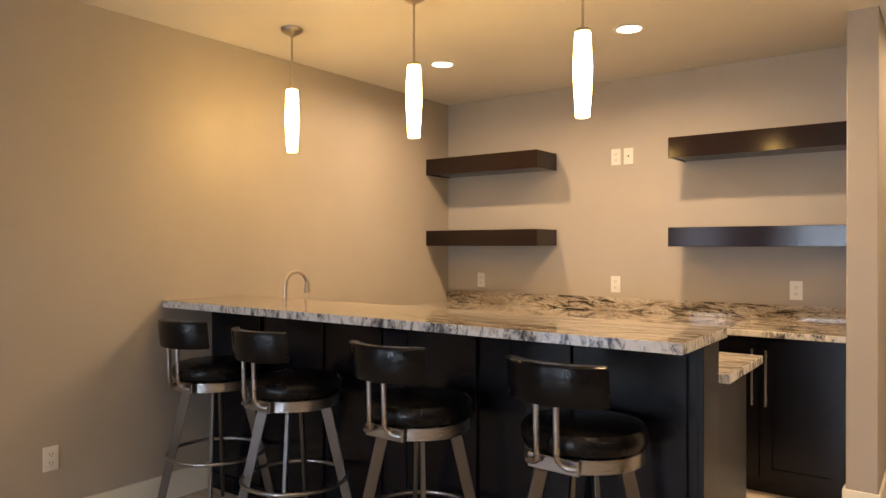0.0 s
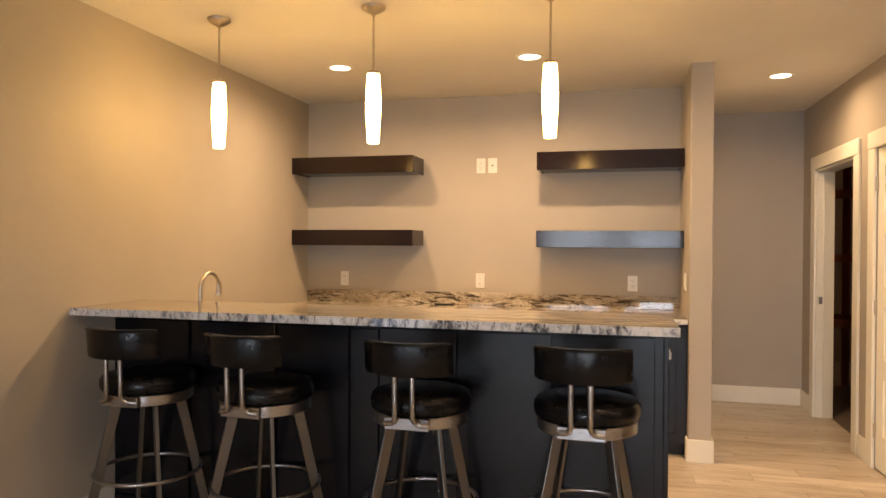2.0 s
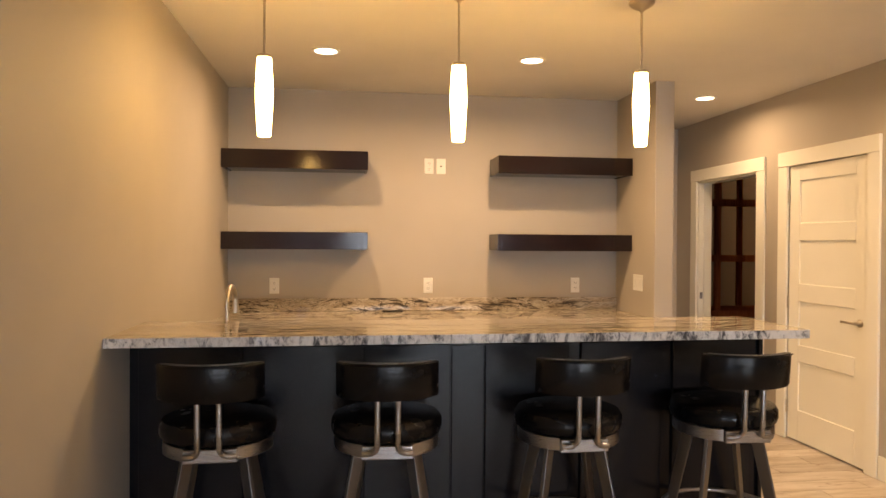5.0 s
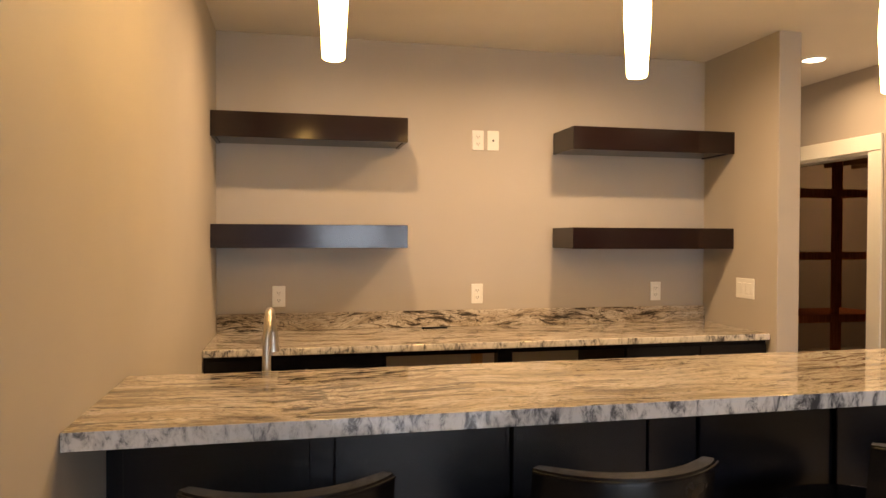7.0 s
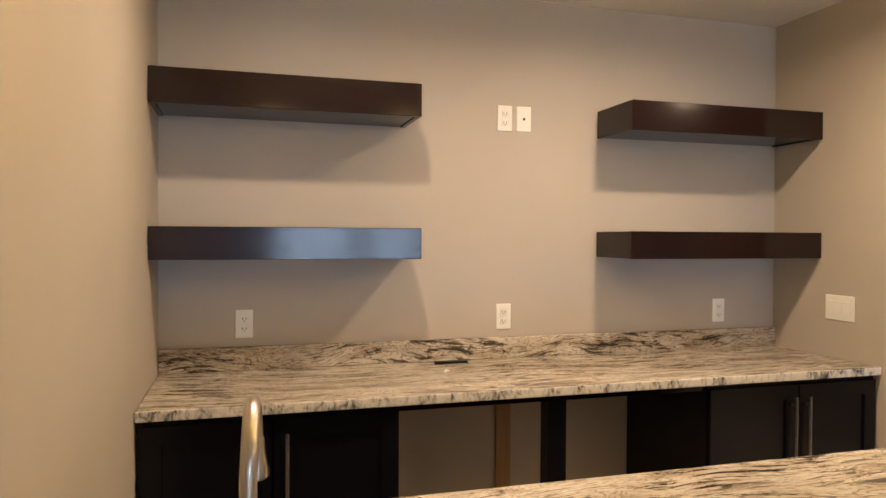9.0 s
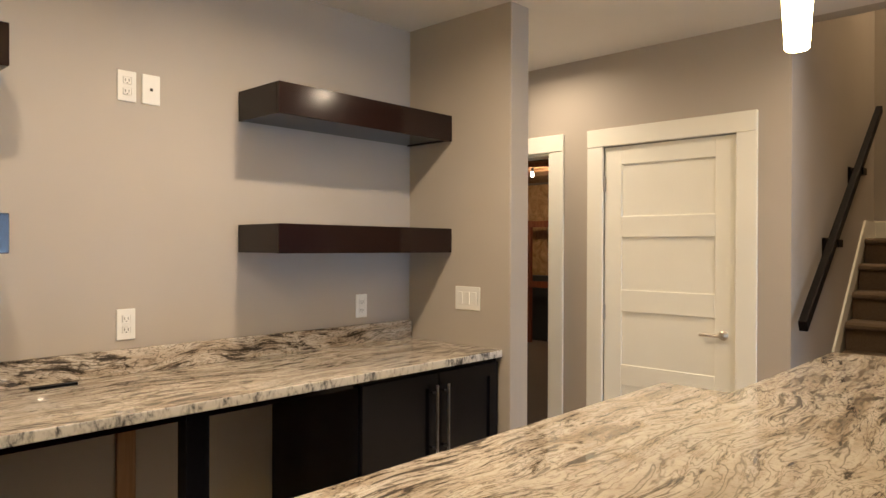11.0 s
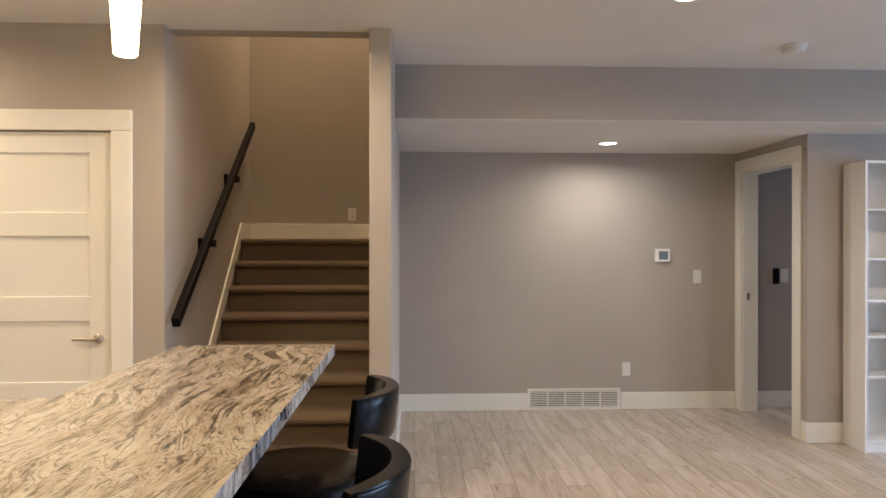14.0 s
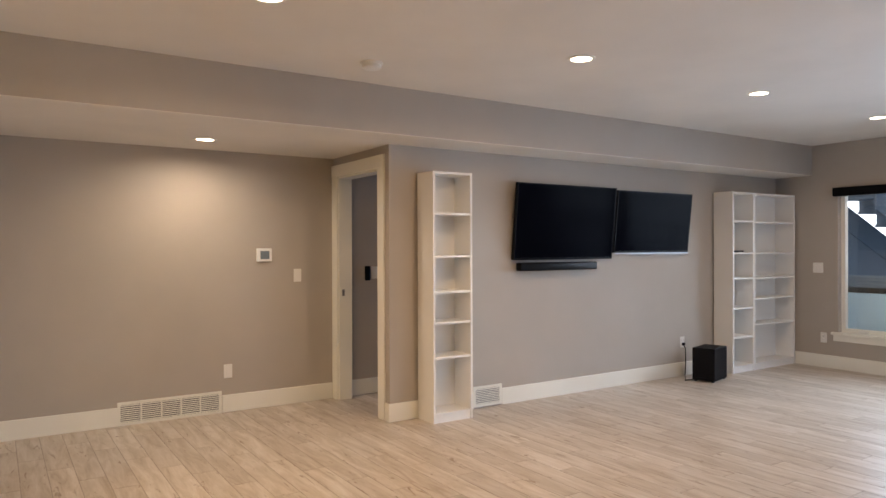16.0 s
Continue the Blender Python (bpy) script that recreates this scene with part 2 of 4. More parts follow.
def glow(name, colour, strength):
    m = mat(name, colour, 0.4)
    p = m.node_tree.nodes["Principled BSDF"]
    p.inputs["Emission Color"].default_value = (*colour, 1)
    p.inputs["Emission Strength"].default_value = strength
    return m


SHADEGLASS = glow("lit_opal_glass", (1.0, 0.645, 0.22), PENDANT_GLOW)
HAZE = glow("overcast_sky", (0.85, 0.93, 1.0), 2.2)
LENS = glow("lit_lens", (1.0, 0.88, 0.70), 9.0)
GLASS = mat("window_glass", (1, 1, 1), 0.0)
GLASS.node_tree.nodes["Principled BSDF"].inputs["Transmission Weight"].default_value = 1.0
GLASS.node_tree.nodes["Principled BSDF"].inputs["IOR"].default_value = 1.45


# ---- mesh helpers ----
def finish(bm, name, material, smooth=False):
    me = bpy.data.meshes.new(name)
    bmesh.ops.recalc_face_normals(bm, faces=bm.faces)
    bm.to_mesh(me)
    bm.free()
    me.materials.append(material)
    if smooth:
        me.polygons.foreach_set("use_smooth", [True] * len(me.polygons))
        me.set_sharp_from_angle(angle=radians(40))
    return me


def part(name, bm, material, parent=None, label="", smooth=False, at=None):
    ob = new(name, finish(bm, name, material, smooth))
    if parent is not None:
        ob.parent = parent
    if at is not None:
        ob.matrix_basis = at
    return tagged(ob, label)


def thing(name, m, label, category, group="", kind=""):
    return tagged(at_pose(new(name), m), label, category, group, kind)


def at_pose(ob, m):
    ob.matrix_basis = m
    return ob


def add_box(bm, lo, hi, bevel=0.0, seg=1):
    x0, y0, z0 = lo
    x1, y1, z1 = hi
    vs = [bm.verts.new(p) for p in ((x0, y0, z0), (x1, y0, z0), (x1, y1, z0), (x0, y1, z0), (x0, y0, z1), (x1, y0, z1), (x1, y1, z1), (x0, y1, z1))]
    fs = [bm.faces.new([vs[i] for i in f]) for f in ((3, 2, 1, 0), (4, 5, 6, 7), (0, 1, 5, 4), (1, 2, 6, 5), (2, 3, 7, 6), (3, 0, 4, 7))]
    if bevel:
        es = list({e for f in fs for e in f.edges})
        bmesh.ops.bevel(bm, geom=es, offset=bevel, segments=seg, profile=0.5, affect="EDGES")
    return bm


def box(lo, hi, bevel=0.0, seg=1):
    return add_box(bmesh.new(), lo, hi, bevel, seg)


def boxes(items, bevel=0.0):
    bm = bmesh.new()
    for lo, hi in items:
        add_box(bm, lo, hi, bevel)
    return bm


def lathe(profile, n=32, cap=True):
    """A turned body round z from (radius, height) pairs."""
    bm = bmesh.new()
    rings = [[bm.verts.new((r * math.cos(2 * math.pi * i / n), r * math.sin(2 * math.pi * i / n), z)) for i in range(n)] for r, z in profile]
    for a, b in zip(rings, rings[1:]):
        for i in range(n):
            bm.faces.new((a[i], a[(i + 1) % n], b[(i + 1) % n], b[i]))
    if cap:
        bm.faces.new(rings[0][::-1])
        bm.faces.new(rings[-1])
    return bm


def tube(points, r, n=12, closed=False):
    """A round bar along points."""
    bm = bmesh.new()
    pts = [Vector(p) for p in points]
    rings = []
    up = Vector((0.13, 0.27, 1)).normalized()
    for i, p in enumerate(pts):
        a = pts[i - 1] if (i or closed) else p
        b = pts[(i + 1) % len(pts)] if (i < len(pts) - 1 or closed) else p
        d = (b - a).normalized()
        u = (up - d * up.dot(d)).normalized()
        up = u
        w = d.cross(u)
        rings.append([bm.verts.new(p + r * (math.cos(2 * math.pi * k / n) * u + math.sin(2 * math.pi * k / n) * w)) for k in range(n)])
    pairs = list(zip(rings, rings[1:]))
    for a, b in pairs:
        for k in range(n):
            bm.faces.new((a[k], a[(k + 1) % n], b[(k + 1) % n], b[k]))
    if not closed:
        bm.faces.new(rings[0][::-1])
        bm.faces.new(rings[-1])
    return bm


def ring_bm(radius, r, z, n=48, k=10):
    bm = bmesh.new()
    rings = []
    for i in range(n):
        a = 2 * math.pi * i / n
        rings.append([bm.verts.new(((radius + r * math.cos(2 * math.pi * j / k)) * math.cos(a), (radius + r * math.cos(2 * math.pi * j / k)) * math.sin(a), z + r * math.sin(2 * math.pi * j / k))) for j in range(k)])
    for i in range(n):
        a, b = rings[i], rings[(i + 1) % n]
        for j in range(k):
            bm.faces.new((a[j], a[(j + 1) % k], b[(j + 1) % k], b[j]))
    return bm


def structure(name, bm, material, label="", smooth=False):
    return tagged(part(name, bm, material, None, label, smooth), "", "", "", "structure")


# ---- the plan ----
H = 2.585
XW, YB = -3.64, 5.45
STUB0, STUB1, YSTUB, YHALL = -0.63, -0.49, 4.755, 6.665
XD = 0.495
YST = 3.845
XA, YP0, YP1 = 2.768, 2.655, 2.775
Y3, XTV, YWIN = -0.31, 1.68, -5.72
XS, ZS = 1.229, 2.241
T = 0.12
D1, D2, DH = (5.30, 6.26), (4.11, 4.915), 2.025
D3, DH3 = (1.85, 2.66), 2.058
WINS = [(-0.95, 0.93), (-2.70, -1.25)]
WZ0, WZ1 = 0.42, 2.03
# Added opening in the unseen part of the west wall, for a fill lamp.
ADDED_GAP = (-4.4, -1.4)

structure("ground", box((-40, -60, -0.30), (40, 40, -0.15)), SNOW)
structure("floor", box((XW - 0.3, YWIN - 0.2, -0.15), (5.8, 9.6, -0.0028)), GROUT)
structure("wall_west", boxes([((XW - 0.2, YWIN - 0.2, -0.15), (XW, ADDED_GAP[0], H + 0.1)), ((XW - 0.2, ADDED_GAP[1], -0.15), (XW, YB + 0.2, H + 0.1)), ((XW - 0.2, ADDED_GAP[0], 2.05), (XW, ADDED_GAP[1], H + 0.1)), ((XW - 0.2, ADDED_GAP[0], -0.15), (XW, ADDED_GAP[1], 0.0))]), WALL)
# Bluish fill lamp added in that opening to brighten the television wall.
area("added_west_fill", look((XW - 0.12, sum(ADDED_GAP) / 2, 1.02), (0, sum(ADDED_GAP) / 2, 0.4)), ADDED_GAP[1] - ADDED_GAP[0] - 0.1, 1.95, 26, DAY)
area("window_daylight", look((-0.27, YWIN - 0.17, 1.22), (-0.27, 0, -0.9)), 1.25, 1.60, 38, SKYLIGHT, 115)
area("window_daylight", look(((WINS[1][0] + WINS[1][1]) / 2, YWIN - 0.17, (WZ0 + WZ1) / 2), ((WINS[1][0] + WINS[1][1]) / 2, 0, -0.9)), 1.40, 1.60, 43, SKYLIGHT, 115)
# Cool fill lamp added inside the side room; no window stands behind it.
area("side_room_fill", look((2.28, Y3 - 2.85, 1.3), (2.28, 0, 1.3)), 0.8, 1.3, 12, DAY)
structure("wall_north", box((XW, YB, -0.15), (STUB0, YB + 0.15, H + 0.1)), WALL)
structure("wall_stub", box((STUB0, YSTUB, -0.15), (STUB1, YHALL, H + 0.1), 0.006, 2), WALL)
structure("wall_hall_end", box((STUB1, YHALL, -0.15), (XD, YHALL + T, H + 0.1)), WALL)
bm = boxes([((XD, YST + 0.012, -0.15), (XD + T, D2[0], H + 0.1)), ((XD, D2[0], DH), (XD + T, D2[1], H + 0.1)), ((XD, D2[1], -0.15), (XD + T, D1[0], H + 0.1)),
            ((XD, D1[0], DH), (XD + T, D1[1], H + 0.1)), ((XD, D1[1], -0.15), (XD + T, YHALL + T, H + 0.1))])
structure("wall_doors", bm, WALL)
# the stair wall runs a little out of square
bm = bmesh.new()
q = [(XD + 0.001, YST), (3.12, YST + 0.165), (3.12, YST + 0.30), (XD + 0.001, YST + 0.13)]
lo = [bm.verts.new((x, y, -0.15)) for x, y in q]
hi = [bm.verts.new((x, y, 5.2)) for x, y in q]
bm.faces.new(lo[::-1]), bm.faces.new(hi)
for i in range(4):
    bm.faces.new((lo[i], lo[(i + 1) % 4], hi[(i + 1) % 4], hi[i]))
structure("wall_stair", bm, WALL)
structure("wall_stair_end", box((3.10, YP1 - 1.3, -0.15), (3.24, 4.15, 5.2)), WALL)
structure("wall_stair_partition", box((XD + 0.01, YP0, -0.15), (3.10, YP1, H + 0.1), 0.008, 2), WALL)
structure("wall_stair_upper_south", box((XD + 0.20, YP0, H + 0.1), (3.10, YP1, 5.2)), WALL)
structure("wall_stair_header", box((XD + 0.08, YP1, H + 0.001), (XD + 0.20, YST + 0.004, 5.2)), WALL)
structure("ceiling_stair", box((XD, YP0 - 0.2, 5.2), (3.3, 4.2, 5.3)), CEIL)
structure("wall_alcove", box((XA, Y3 - 3.0, -0.15), (XA + T, YP0, ZS + 0.1)), WALL)
bm = boxes([((XTV, Y3 - T, -0.15), (D3[0], Y3, ZS + 0.1)), ((D3[0], Y3 - T, DH3), (D3[1], Y3, ZS + 0.1)), ((D3[1], Y3 - T, -0.15), (XA, Y3, ZS + 0.1))])
structure("wall_alcove_door", bm, WALL)
structure("wall_tv", box((XTV, YWIN, -0.15), (XTV + T, Y3 - T, ZS + 0.1)), WALL)
structure("wall_side_room", box((XTV + T, Y3 - 3.0, -0.15), (XA, Y3 - 2.9, ZS + 0.1)), WALL)
ws = sorted(WINS)
cuts = [XW, ws[0][0], ws[0][1], ws[1][0], ws[1][1], XTV]
bm = boxes([((cuts[0], YWIN - 0.2, -0.15), (cuts[1], YWIN, H + 0.1)), ((cuts[2], YWIN - 0.2, -0.15), (cuts[3], YWIN, H + 0.1)), ((cuts[4], YWIN - 0.2, -0.15), (cuts[5] + T, YWIN, H + 0.1))]
           + [((a, YWIN - 0.2, -0.15), (b, YWIN, WZ0)) for a, b in ws] + [((a, YWIN - 0.2, WZ1), (b, YWIN, H + 0.1)) for a, b in ws])
structure("wall_south", bm, WALL)
# ceilings: the main one leaves the stairwell open
structure("ceiling", boxes([((XW, YWIN, H), (XD + 0.08, YB, H + 0.1)), ((STUB1 - 0.05, YB, H), (XD + 0.08, YHALL, H + 0.1)), ((XD + 0.08, YWIN, H), (XS, YP0, H + 0.1))]), CEIL)
structure("soffit_face", box((XS, YWIN, ZS), (XS + 0.05, YP0, H + 0.1)), WALL)
structure("soffit_ceiling", box((XS + 0.004, YWIN, ZS - 0.004), (XA, YP0, ZS + 0.06)), CEIL)
structure("ceiling_utility", boxes([((XD + T, 4.2, H), (5.7, 9.4, H + 0.1))] + [((0.7 + 0.42 * i, 4.21, H - 0.20), (0.74 + 0.42 * i, 9.29, H + 0.001)) for i in range(12)]), RAWJOIST)

# ---- trim ----
BBH, BBT = 0.148, 0.015


def board(name, lo, hi):
    return structure(name, box(lo, hi, 0.004, 2), TRIM)


board("baseboard", (XW, ADDED_GAP[1], 0), (XW + BBT, 3.10, BBH))
board("baseboard", (XW, YWIN + BBT, 0), (XW + BBT, ADDED_GAP[0], BBH))
board("baseboard", (STUB0 - BBT, YSTUB - BBT, 0), (STUB1 + BBT, YSTUB, BBH))
board("baseboard", (STUB0 - BBT, YSTUB, 0), (STUB0, 4.84, BBH))
board("baseboard", (STUB1, YSTUB, 0), (STUB1 + BBT, YHALL - BBT, BBH))
board("baseboard", (STUB1, YHALL - BBT, 0), (XD, YHALL, BBH))
board("baseboard", (XD - BBT, D1[1] + 0.11, 0), (XD, YHALL - BBT, BBH))
board("baseboard", (XD - BBT, D2[1] + 0.11, 0), (XD, D1[0] - 0.11, BBH))
board("baseboard", (XD - BBT, YST - 0.002, 0), (XD, D2[0] - 0.11, BBH))
board("baseboard", (XD + 0.01 - BBT, YP0 - BBT, 0), (XD + 0.01, YP1, BBH))
board("baseboard", (XD + 0.01, YP0 - BBT, 0), (XA - BBT, YP0, BBH))
board("baseboard", (XA - BBT, 1.527, 0), (XA, YP0, BBH))
board("baseboard", (XA - BBT, Y3 + 0.02, 0), (XA, 0.728, BBH))
board("baseboard", (XTV - BBT, Y3 - T - 1.03 + 0.33, 0), (XTV, Y3 + BBT, BBH))
board("baseboard", (XTV - BBT, YWIN + BBT, 0), (XTV, -1.44, BBH))
board("baseboard", (XTV + 0.0005, Y3, 0), (D3[0] - 0.11, Y3 + BBT, BBH))
board("baseboard", (XW + BBT, YWIN, 0), (XTV - BBT, YWIN + BBT, BBH))
board("baseboard", (XA - BBT, Y3 - 2.9, 0), (XA, Y3 - T, BBH))
board("baseboard", (3.10 - BBT, YP1, 1.487), (3.10, 4.00, 1.625))


def casing_x(name, x, y0, y1, side):
    """Door casing on a wall across x; side -1 stands out towards -x."""
    root = tagged(new(name), "white painted door casing around an opening", "door frame", "", "structure")
    w, t, rv = 0.108, 0.018, 0.004
    a, b = sorted((x, x + side * t))
    part("jamb_casing", box((a, y0 - w + rv, 0), (b, y0 + rv, DH), 0.003, 1), TRIM, root)
    part("jamb_casing", box((a, y1 - rv, 0), (b, y1 + w - rv, DH), 0.003, 1), TRIM, root)
    a, b = sorted((x, x + side * (t + 0.004)))
    part("head_casing", box((a, y0 - w + rv, DH), (b, y1 + w - rv, DH + w), 0.003, 1), TRIM, root)
    return root


def casing_y(name, y, x0, x1, side, DH):
    root = tagged(new(name), "white painted door casing around an opening", "door frame", "", "structure")
    w, t, rv = 0.108, 0.018, 0.004
    a, b = sorted((y, y + side * t))
    part("jamb_casing", box((x0 - w + rv, a, 0), (x0 + rv, b, DH), 0.003, 1), TRIM, root)
    part("jamb_casing", box((x1 - rv, a, 0), (x1 + w - rv, b, DH), 0.003, 1), TRIM, root)
    a, b = sorted((y, y + side * (t + 0.004)))
    part("head_casing", box((x0 - w + rv, a, DH), (x1 + w - rv, b, DH + w), 0.003, 1), TRIM, root)
    return root


c1 = casing_x("door_1", XD, *D1, -1)
part("jamb", boxes([((XD + 0.001, D1[0], 0), (XD + T + 0.01, D1[0] + 0.018, DH)), ((XD + 0.001, D1[1] - 0.018, 0), (XD + T + 0.01, D1[1], DH)), ((XD + 0.001, D1[0] + 0.018, DH - 0.018), (XD + T + 0.01, D1[1] - 0.018, DH)),
                    ((XD + 0.05, D1[1] - 0.03, 0), (XD + 0.062, D1[1] - 0.018, DH - 0.018))]), TRIM, c1)
part("strike_plate", box((XD + 0.02, D1[1] - 0.0205, 0.93), (XD + 0.045, D1[1] - 0.0178, 0.99)), STEEL, c1)
c2 = casing_x("door_2", XD, *D2, -1)
part("jamb", boxes([((XD + 0.055, D2[0], 0), (XD + T, D2[0] + 0.016, DH)), ((XD + 0.055, D2[1] - 0.016, 0), (XD + T, D2[1], DH)), ((XD + 0.055, D2[0] + 0.016, DH - 0.016), (XD + T, D2[1] - 0.016, DH)),
                    ((XD + 0.07, D2[0] + 0.016, 0), (XD + 0.1, D2[1] - 0.016, DH - 0.016))]), TRIM, c2)
c3 = casing_y("door_3", Y3, *D3, 1, DH3)
part("jamb", boxes([((D3[0], Y3 - T - 0.01, 0), (D3[0] + 0.016, Y3 - 0.001, DH3)), ((D3[1] - 0.016, Y3 - T - 0.01, 0), (D3[1], Y3 - 0.001, DH3)), ((D3[0] + 0.016, Y3 - T - 0.01, DH3 - 0.016), (D3[1] - 0.016, Y3 - 0.001, DH3))]), TRIM, c3)
part("strike_plate", box((D3[1] - 0.019, Y3 - 0.055, 0.96), (D3[1] - 0.0158, Y3 - 0.03, 1.02)), STEEL, c3)


def panel_door():
    """Closed five panel door, face on x, hinges at the far end."""
    root = thing("panel_door", pose(XD + 0.006, 0, 0), "closed white five-panel interior door with satin lever handle", "door")
    y0, y1, z0, z1 = D2[0] + 0.008, D2[1] - 0.006, 0.012, DH - 0.005
    bm = bmesh.new()
    s = 0.113
    add_box(bm, (0, y0, z0), (0.036, y0 + s, z1), 0.002)
    add_box(bm, (0, y1 - s, z0), (0.036, y1, z1), 0.002)
    rails = [(0.012, 0.235), (0.590, 0.712), (1.030, 1.160), (1.475, 1.600), (1.910, z1)]
    for a, b in rails:
        add_box(bm, (0, y0 + s, a), (0.036, y1 - s, b), 0.002)
    part("door_frame", bm, TRIM, root)
    for (_, a), (b, _) in zip(rails, rails[1:]):
        part("panel", box((0.011, y0 + s - 0.004, a - 0.004), (0.024, y1 - s + 0.004, b + 0.004)), TRIM, root)
    h = part("lever_handle", lathe([(0.0, 0), (0.026, 0), (0.027, 0.006), (0.020, 0.012), (0.012, 0.02), (0.011, 0.045), (0.0, 0.047)], 24, False), NICKEL, root, "satin nickel lever handle", True, pose(0, y0 + 0.065, 0.94, 0, -90, 0))
    part("lever", tube([(0.0, 0.0, 0.040), (0.0, 0.03, 0.046), (0.0, 0.07, 0.048), (0.0, 0.115, 0.046)], 0.009), NICKEL, h, "", True)
    for z in (0.245, 1.02, 1.80):
        part("hinge", boxes([((-0.016, y1 - 0.009, z - 0.047), (0.0, y1 + 0.0015, z + 0.047))], 0.003), NICKEL, root, "satin nickel hinge")
    return root


panel_door()

# ---- bar ----
BZ = 1.093


def slab(lo, hi, b=0.005):
    return box(lo, hi, b, 2)


def bar_body():
    root = thing("bar_counter", pose(0, 0, 0), "espresso-stained bar with flat front panels under the stone top", "bar")
    x0, x1, y0, y1, z1 = XW + 0.003, -0.872, 3.115, 3.285, BZ - 0.036
    part("body", box((x0, y0, 0.0), (x1 - 0.02, y1, z1)), ESPRESSO, root)
    part("end_panel", box((x1 - 0.02, y0 - 0.016, 0.0), (x1, y1 + 0.002, z1), 0.002), ESPRESSO, root)
    part("top_rail", box((x0, y0 - 0.012, z1 - 0.040), (x1 - 0.021, y0 - 0.0005, z1), 0.001), ESPRESSO, root)
    for a, b in ((-3.60, -3.190), (-3.132, -2.708), (-2.690, -2.323), (-2.168, -1.796), (-1.739, -1.366), (-1.310, -0.929)):
        part("front_panel", box((a, y0 - 0.016, 0.10), (b, y0 - 0.0005, z1 - 0.046), 0.0025), ESPRESSO, root)
    part("mullion", box((-2.315, y0 - 0.012, 0.10), (-2.176, y0 - 0.0005, z1 - 0.052), 0.002), ESPRESSO, root)
    part("toe_board", box((x0, y0 - 0.012, 0.0), (x1 - 0.021, y0 - 0.0005, 0.092), 0.001), ESPRESSO, root)
    return root


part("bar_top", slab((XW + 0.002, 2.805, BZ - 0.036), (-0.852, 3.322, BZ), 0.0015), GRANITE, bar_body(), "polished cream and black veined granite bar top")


def lower_bar():
    root = thing("lower_bar_cabinet", pose(0, 0, 0), "dark wood under-counter cabinet behind the bar", "cabinet")
    part("body", box((XW + 0.003, 3.288, 0.09), (-0.90, 3.83, 0.883), 0.002), ESPRESSO, root)
    part("toe_board", box((XW + 0.003, 3.288, 0.0), (-0.905, 3.76, 0.09)), ESPRESSO, root)
    for i in range(5):
        a = XW + 0.02 + i * 0.542
        part("door", box((a, 3.8305, 0.10), (a + 0.536, 3.848, 0.875), 0.002), ESPRESSO, root)


lower_bar()
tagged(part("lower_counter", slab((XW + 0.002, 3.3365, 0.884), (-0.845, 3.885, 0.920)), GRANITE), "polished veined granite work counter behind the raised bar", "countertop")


def tap():
    root = thing("bar_tap", pose(-3.298, 3.366, 0.92), "brushed nickel gooseneck tap standing on the lower granite counter", "tap")
    part("base_collar", lathe([(0.026, 0), (0.026, 0.012), (0.018, 0.02)], 24), NICKEL, root, "", True)
    pts = [(0, 0, 0.015), (0, 0, 0.12), (0, 0, 0.240)]
    for i in range(1, 17):
        a = math.pi * i / 16
        pts.append((0.012 * i / 16, 0.080 - 0.080 * math.cos(a), 0.240 + 0.078 * math.sin(a)))
    part("spout", tube(pts, 0.0115, 16), NICKEL, root, "", True)
    part("spray_head", lathe([(0.0, 0.012), (0.0125, 0.010), (0.0130, 0.0), (0.0150, -0.018), (0.0190, -0.038), (0.0195, -0.048), (0.0140, -0.052), (0.0, -0.050)], 24, False), NICKEL, root, "", True, pose(0.012, 0.160, 0.240))
    part("lever", tube([(0.018, 0, 0.07), (0.05, 0, 0.08), (0.085, 0, 0.11)], 0.006), NICKEL, root, "", True)


tap()

# ---- back counter ----
CF = 4.84


def shaker_door(parent, x0, x1, z0, z1, y=CF, handle=None):
    root = new("door")
    root.parent = parent
    s = 0.06
    bm = boxes([((x0, y - 0.019, z0), (x0 + s, y - 0.0005, z1)), ((x1 - s, y - 0.019, z0), (x1, y - 0.0005, z1)),
                ((x0 + s, y - 0.019, z0), (x1 - s, y - 0.0005, z0 + s)), ((x0 + s, y - 0.019, z1 - s), (x1 - s, y - 0.0005, z1))])
    part("door_frame", bm, ESPRESSO, root)
    part("panel", box((x0 + s, y - 0.009, z0 + s), (x1 - s, y - 0.0005, z1 - s)), ESPRESSO, root)
    if handle is not None:
        part("handle", tube([(handle, y - 0.045, 0.505), (handle, y - 0.045, 0.815)], 0.006), STEEL, root, "brushed steel bar handle", True)
        for z in (0.54, 0.78):
            part("handle_post", box((handle - 0.004, y - 0.045, z - 0.004), (handle + 0.004, y - 0.018, z + 0.004)), STEEL, root)
    return root


